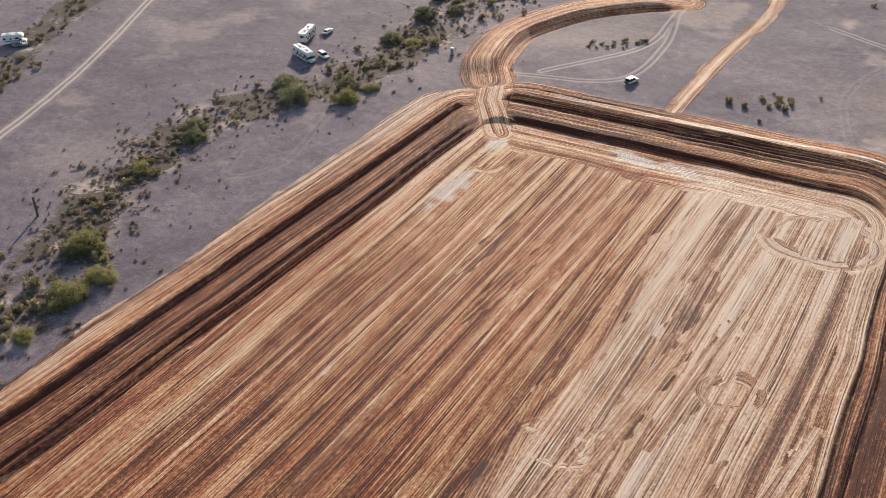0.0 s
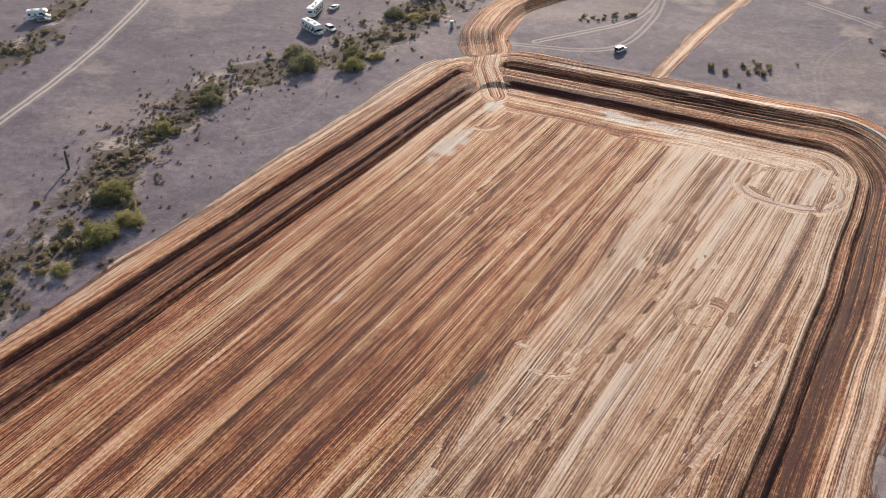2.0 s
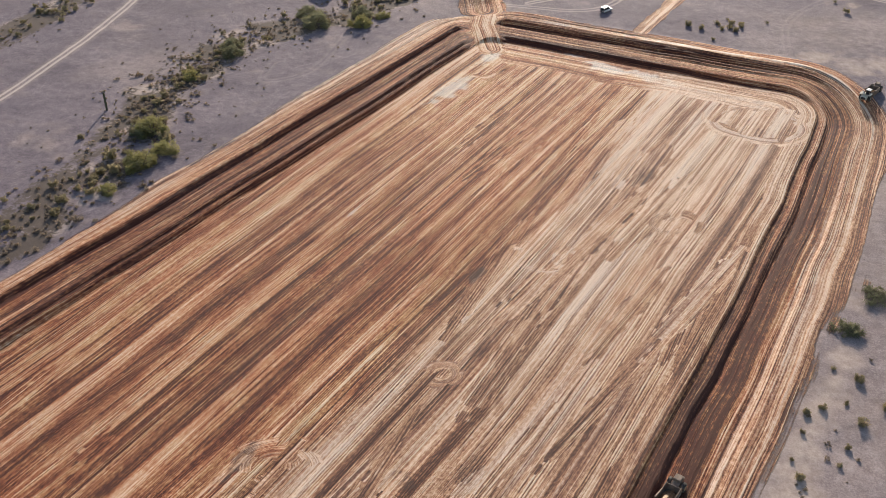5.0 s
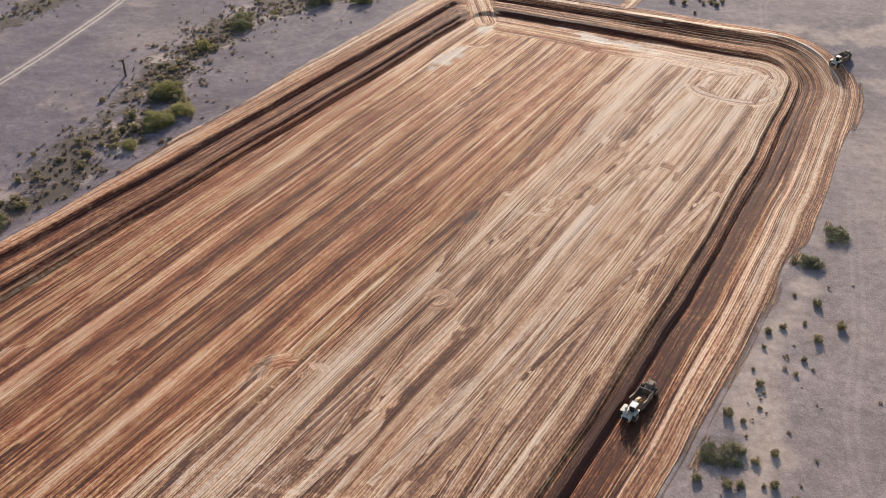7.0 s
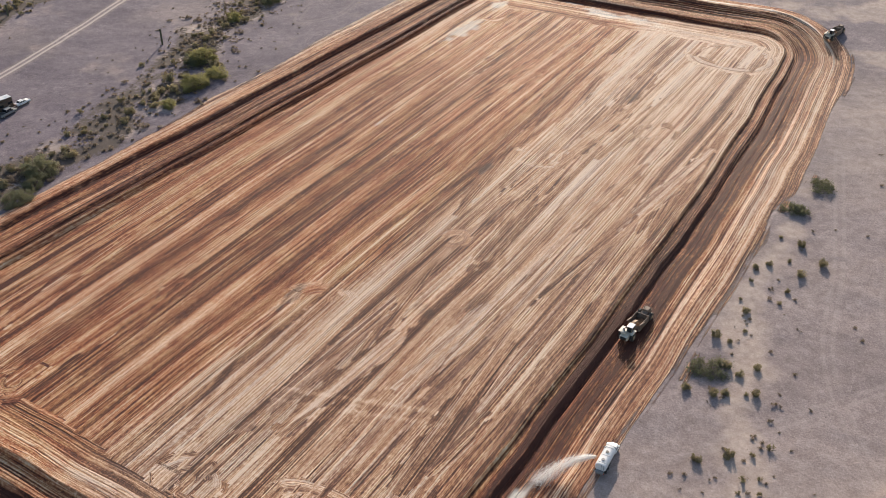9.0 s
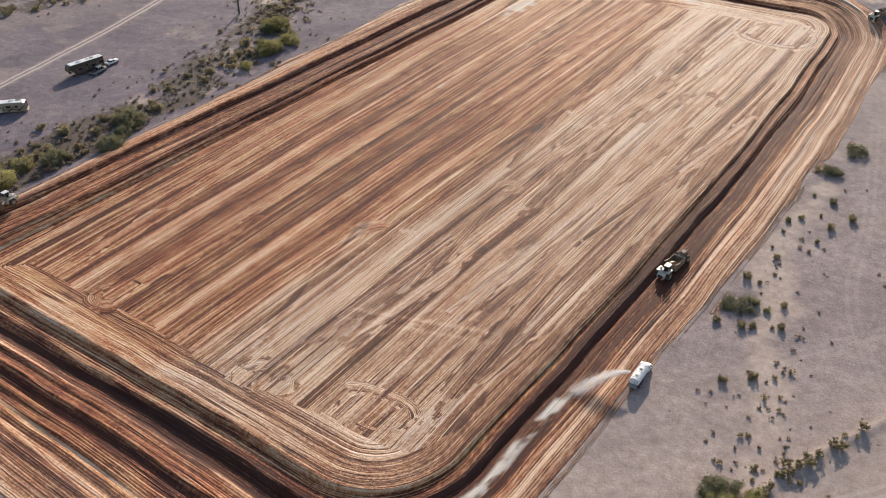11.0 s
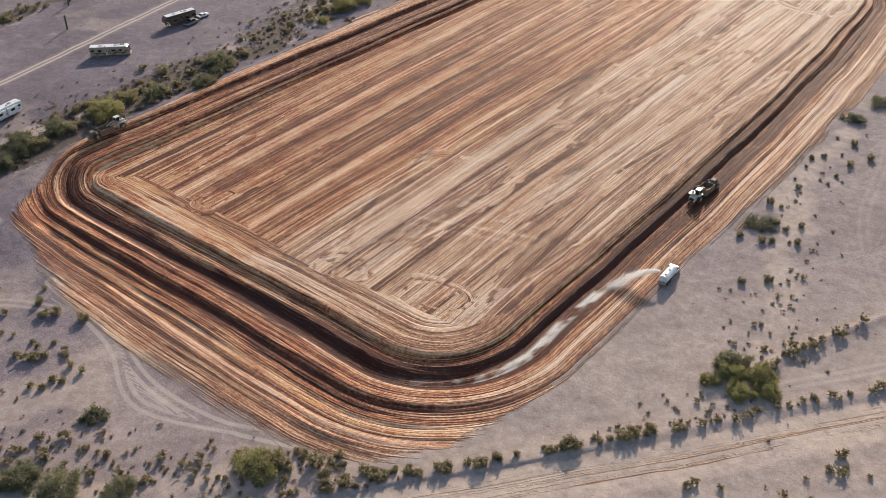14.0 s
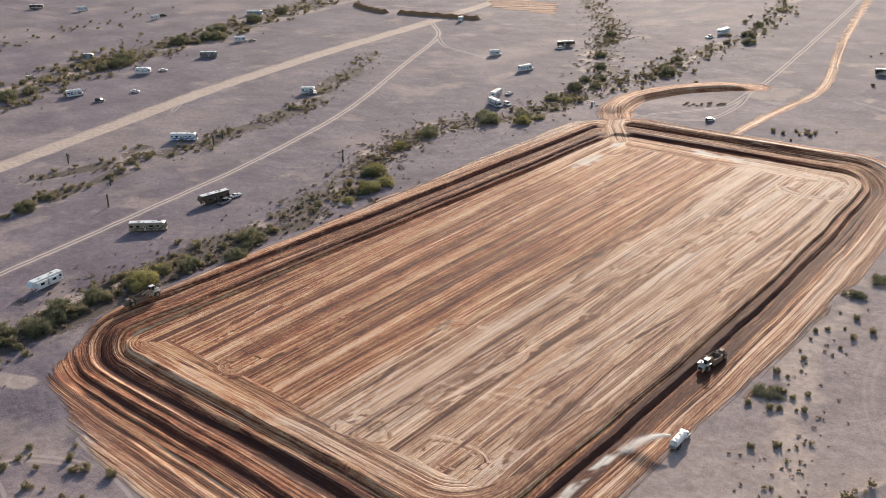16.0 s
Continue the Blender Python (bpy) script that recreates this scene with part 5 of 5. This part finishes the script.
# ---------------------------------------------------------------- plants, one by one and in belts
olive = [tree(LEAF_OLIVE, 4.2, 4.0, k, "yellow-green palo verde tree on pale wash sand") for k in (11, 12)]
green = [tree(LEAF_GREEN, 4.2, 4.3, k, "dusty green ironwood tree along the dry wash") for k in (13, 14, 15)]
OLIVE_AT = [(-97.5, 18, 1.25), (-86, 11, 0.9), (-86.5, 2.5, 0.95), (-85.5, -97, 1.1), (-88.5, -87.5, 0.75), (-113, 50, 0.75), (105.5, -91, 0.72), (98.5, -97, 0.55), (108.5, -94, 0.5),
            (101.5, -93.5, 0.6), (104.5, -97, 0.55), (46.5, -164, 1.15), (-97, 152, 0.8), (-89, 117, 0.7), (-84, -11, 0.7), (-91, 107, 0.8)]
GREEN_AT = [(-99, 15.5, 0.8), (-85, -55, 1.1), (-81, -61, 0.8), (-76.8, -68, 0.85), (-84.5, -80.5, 1.05), (-88, -111.5, 0.85), (-85.5, -125, 1.2), (-89, -122, 1.0),
            (-84.5, -132, 1.1), (-88, -140, 1.0), (-105, 101, 1.15), (-113, 108, 0.95), (-96.5, 115.5, 1.1), (-113.5, 69, 0.8), (-118, 74, 0.8), (-105.5, 151.5, 0.75),
            (-105.8, 174, 0.95), (-100, 183, 0.9), (-84, 228.6, 1.0), (-81.2, 325, 1.3), (-362, 147, 1.6), (-357, 152, 1.3), (-343, 70, 1.3), (-344, 59, 1.1),
            (-352, 80, 1.2), (-366, 130, 1.2), (-376, 168, 1.3), (-384, 205, 1.2), (-330, 8, 1.1), (-325, -6, 1.2), (-322, -30, 1.1), (-390, 235, 1.1),
            (100, -90.5, 0.8), (33, -182, 0.9), (25, -188, 0.9), (17, -191, 0.85), (-174, -84, 0.9), (-178, -74, 0.7), (-107, 200, 0.9), (-112, 192, 0.7), (-92, 240, 0.8),
            (-95, 262, 0.9), (-120, 222, 0.8), (-135, 246, 0.8), (-160, 300, 0.9), (-90, 345, 1.0), (-99, 380, 1.0)]
scatter(olive, OLIVE_AT)
scatter(green, GREEN_AT)
put(brush_pile(4.6, 31, "dark heap of uprooted green scrub on gravel"), 83.6, -39.3, 30)
put(brush_pile(3.8, 32, "uprooted dead tree dragged off the pad edge"), 82.2, 25.5, 10)
put(brush_pile(4.2, 33, "long dark heap of uprooted scrub"), 84.8, 39.5, -70)
put(brush_pile(3.0, 34, "pale pulled-out bush lying on gravel"), 14.0, -173.4, 50)

rnd = random.Random(7)
big = [shrub(LEAF_SHRUB, 1.0, 1.15, 40 + k, "olive creosote shrub on sandy gravel") for k in range(4)]
small = [shrub(LEAF_DRY, 0.55, 0.5, 50 + k, "low grey-brown dry scrub on gravel", 160, "low scrub", 0.13) for k in range(3)]
big_at, small_at = [], []


def along_belt(way, half, count, lo, hi, into, share=1.0):
    for _ in range(count):
        k = rnd.uniform(0, len(way) - 1.001)
        a, b = Vector(way[int(k)]), Vector(way[int(k) + 1])
        p = a.lerp(b, k % 1) + Vector((rnd.gauss(0, half * 0.5), rnd.gauss(0, half * 0.5)))
        dd = float(pad_frame(np.array([p.x]), np.array([p.y]))[0][0])
        if dd < 20 or (p.y < -100 and p.x > -70 and dd < 29):
            continue
        if min((p - Vector(q)).length for q in SE_ROAD) < 5.5 or min((p - Vector(q)).length for q in MAIN_ROAD) < 6:
            continue
        into.append((p.x, p.y, rnd.uniform(lo, hi)))


along_belt(WASH, 11, 330, 0.5, 1.7, big_at)
along_belt(WASH, 13, 2600, 0.6, 2.0, small_at)
along_belt(WASH, 30, 700, 0.5, 1.3, small_at)
along_belt(WASH, 8, 60, 0.5, 1.2, big_at)
along_belt(WASH_NORTH, 12, 500, 0.6, 1.6, small_at)
along_belt(BELT_FAR, 24, 500, 0.7, 1.8, small_at)
along_belt(WASH_NORTH, 14, 220, 0.8, 2.0, big_at)
along_belt(BELT_MID, 8, 130, 0.7, 1.7, big_at)
along_belt(BELT_MID, 11, 300, 0.7, 1.5, small_at)
along_belt(BELT_LOW, 7, 80, 0.7, 1.7, big_at)
along_belt(BELT_FAR, 24, 420, 0.9, 2.4, big_at)
along_belt(EAST_BELT, 9, 100, 0.4, 1.0, big_at)
along_belt(EAST_BELT, 10, 170, 0.5, 1.3, small_at)
along_belt(smooth_way([(-60, -185), (-20, -205), (30, -190)]), 15, 110, 0.8, 1.9, big_at)
along_belt(smooth_way([(-430, -60), (-450, 60), (-480, 200)]), 20, 60, 0.8, 1.8, big_at)
along_belt(smooth_way([(10, 158), (14, 163), (16, 170)]), 7, 22, 0.6, 1.2, big_at)
along_belt(smooth_way([(-45, 178), (-40, 186), (-34, 190)]), 6, 18, 0.6, 1.1, big_at)
along_belt(smooth_way([(60, 190), (30, 320), (10, 460)]), 30, 60, 0.7, 1.5, big_at)
along_belt(SIDE_BERM, 1.6, 26, 0.6, 1.3, big_at)
along_belt(smooth_way([(-70, -205), (-40, -170), (-15, -165), (5, -178)]), 9, 60, 0.6, 1.4, big_at)
along_belt(smooth_way([(-60, -190), (0, -190), (40, -175)]), 16, 160, 0.6, 1.5, small_at)
along_belt(smooth_way([(60, -150), (85, -128), (105, -100)]), 6, 60, 0.6, 1.3, small_at)
along_belt(smooth_way([(6, -190), (28, -178), (50, -162), (66, -148), (84, -130)]), 6, 75, 0.5, 1.3, big_at)
along_belt(smooth_way([(6, -190), (28, -178), (50, -162), (66, -148), (84, -130)]), 8, 150, 0.6, 1.5, small_at)
for _ in range(120):                                   # single shrubs over the open plain
    p = (rnd.uniform(85, 190), rnd.uniform(-190, 150))
    small_at.append((*p, rnd.uniform(0.5, 1.2)))
# both banks of the graded road
for i in range(len(SE_ROAD) - 1):
    a, b = Vector(SE_ROAD[i]), Vector(SE_ROAD[i + 1])
    n = (b - a).normalized()
    for s in (-1, 1):
        for _ in range(int((b - a).length / (3.0 if s > 0 else 5.0)) + 1):
            p = a.lerp(b, rnd.random()) + Vector((-n.y, n.x)) * s * rnd.uniform(5.8, 7.6 if s > 0 else 15)
            if -60 < p.x < 200:
                big_at.append((p.x, p.y, rnd.uniform(0.55, 1.3)))
def share(spots, keep):
    """Those nearest to the pad stay single, the rest are past counting."""
    order = sorted(spots, key=lambda q: math.hypot(max(abs(q[0]) - 75, 0), max(abs(q[1]) - 140, 0)))
    return order[:keep], order[keep:]


near_big, far_big = share(big_at, 205)
near_small, far_small = share(small_at, 90)
scatter(big, near_big)
scatter(small, near_small)
sprinkle("far_shrubs", "olive shrubs scattered over the desert plain", "shrubs", LEAF_SHRUB, 1.1, 1.2, far_big, 120, 0.36)
sprinkle("dry_scrub", "grey-brown dry scrub tufts over gravel", "scrub", LEAF_DRY, 0.6, 0.5, far_small, 50, 0.22)
for x, y, h, arms in [(-119.6, 22.6, 5.4, 0), (-152.5, -64, 5.0, 0), (-180, 6, 4.5, 0), (-209, -45, 4.5, 1), (-172, -50, 4.2, 0), (-185, 15, 4.0, 0)]:
    put(saguaro(h, arms, int(x) % 9), x, y)
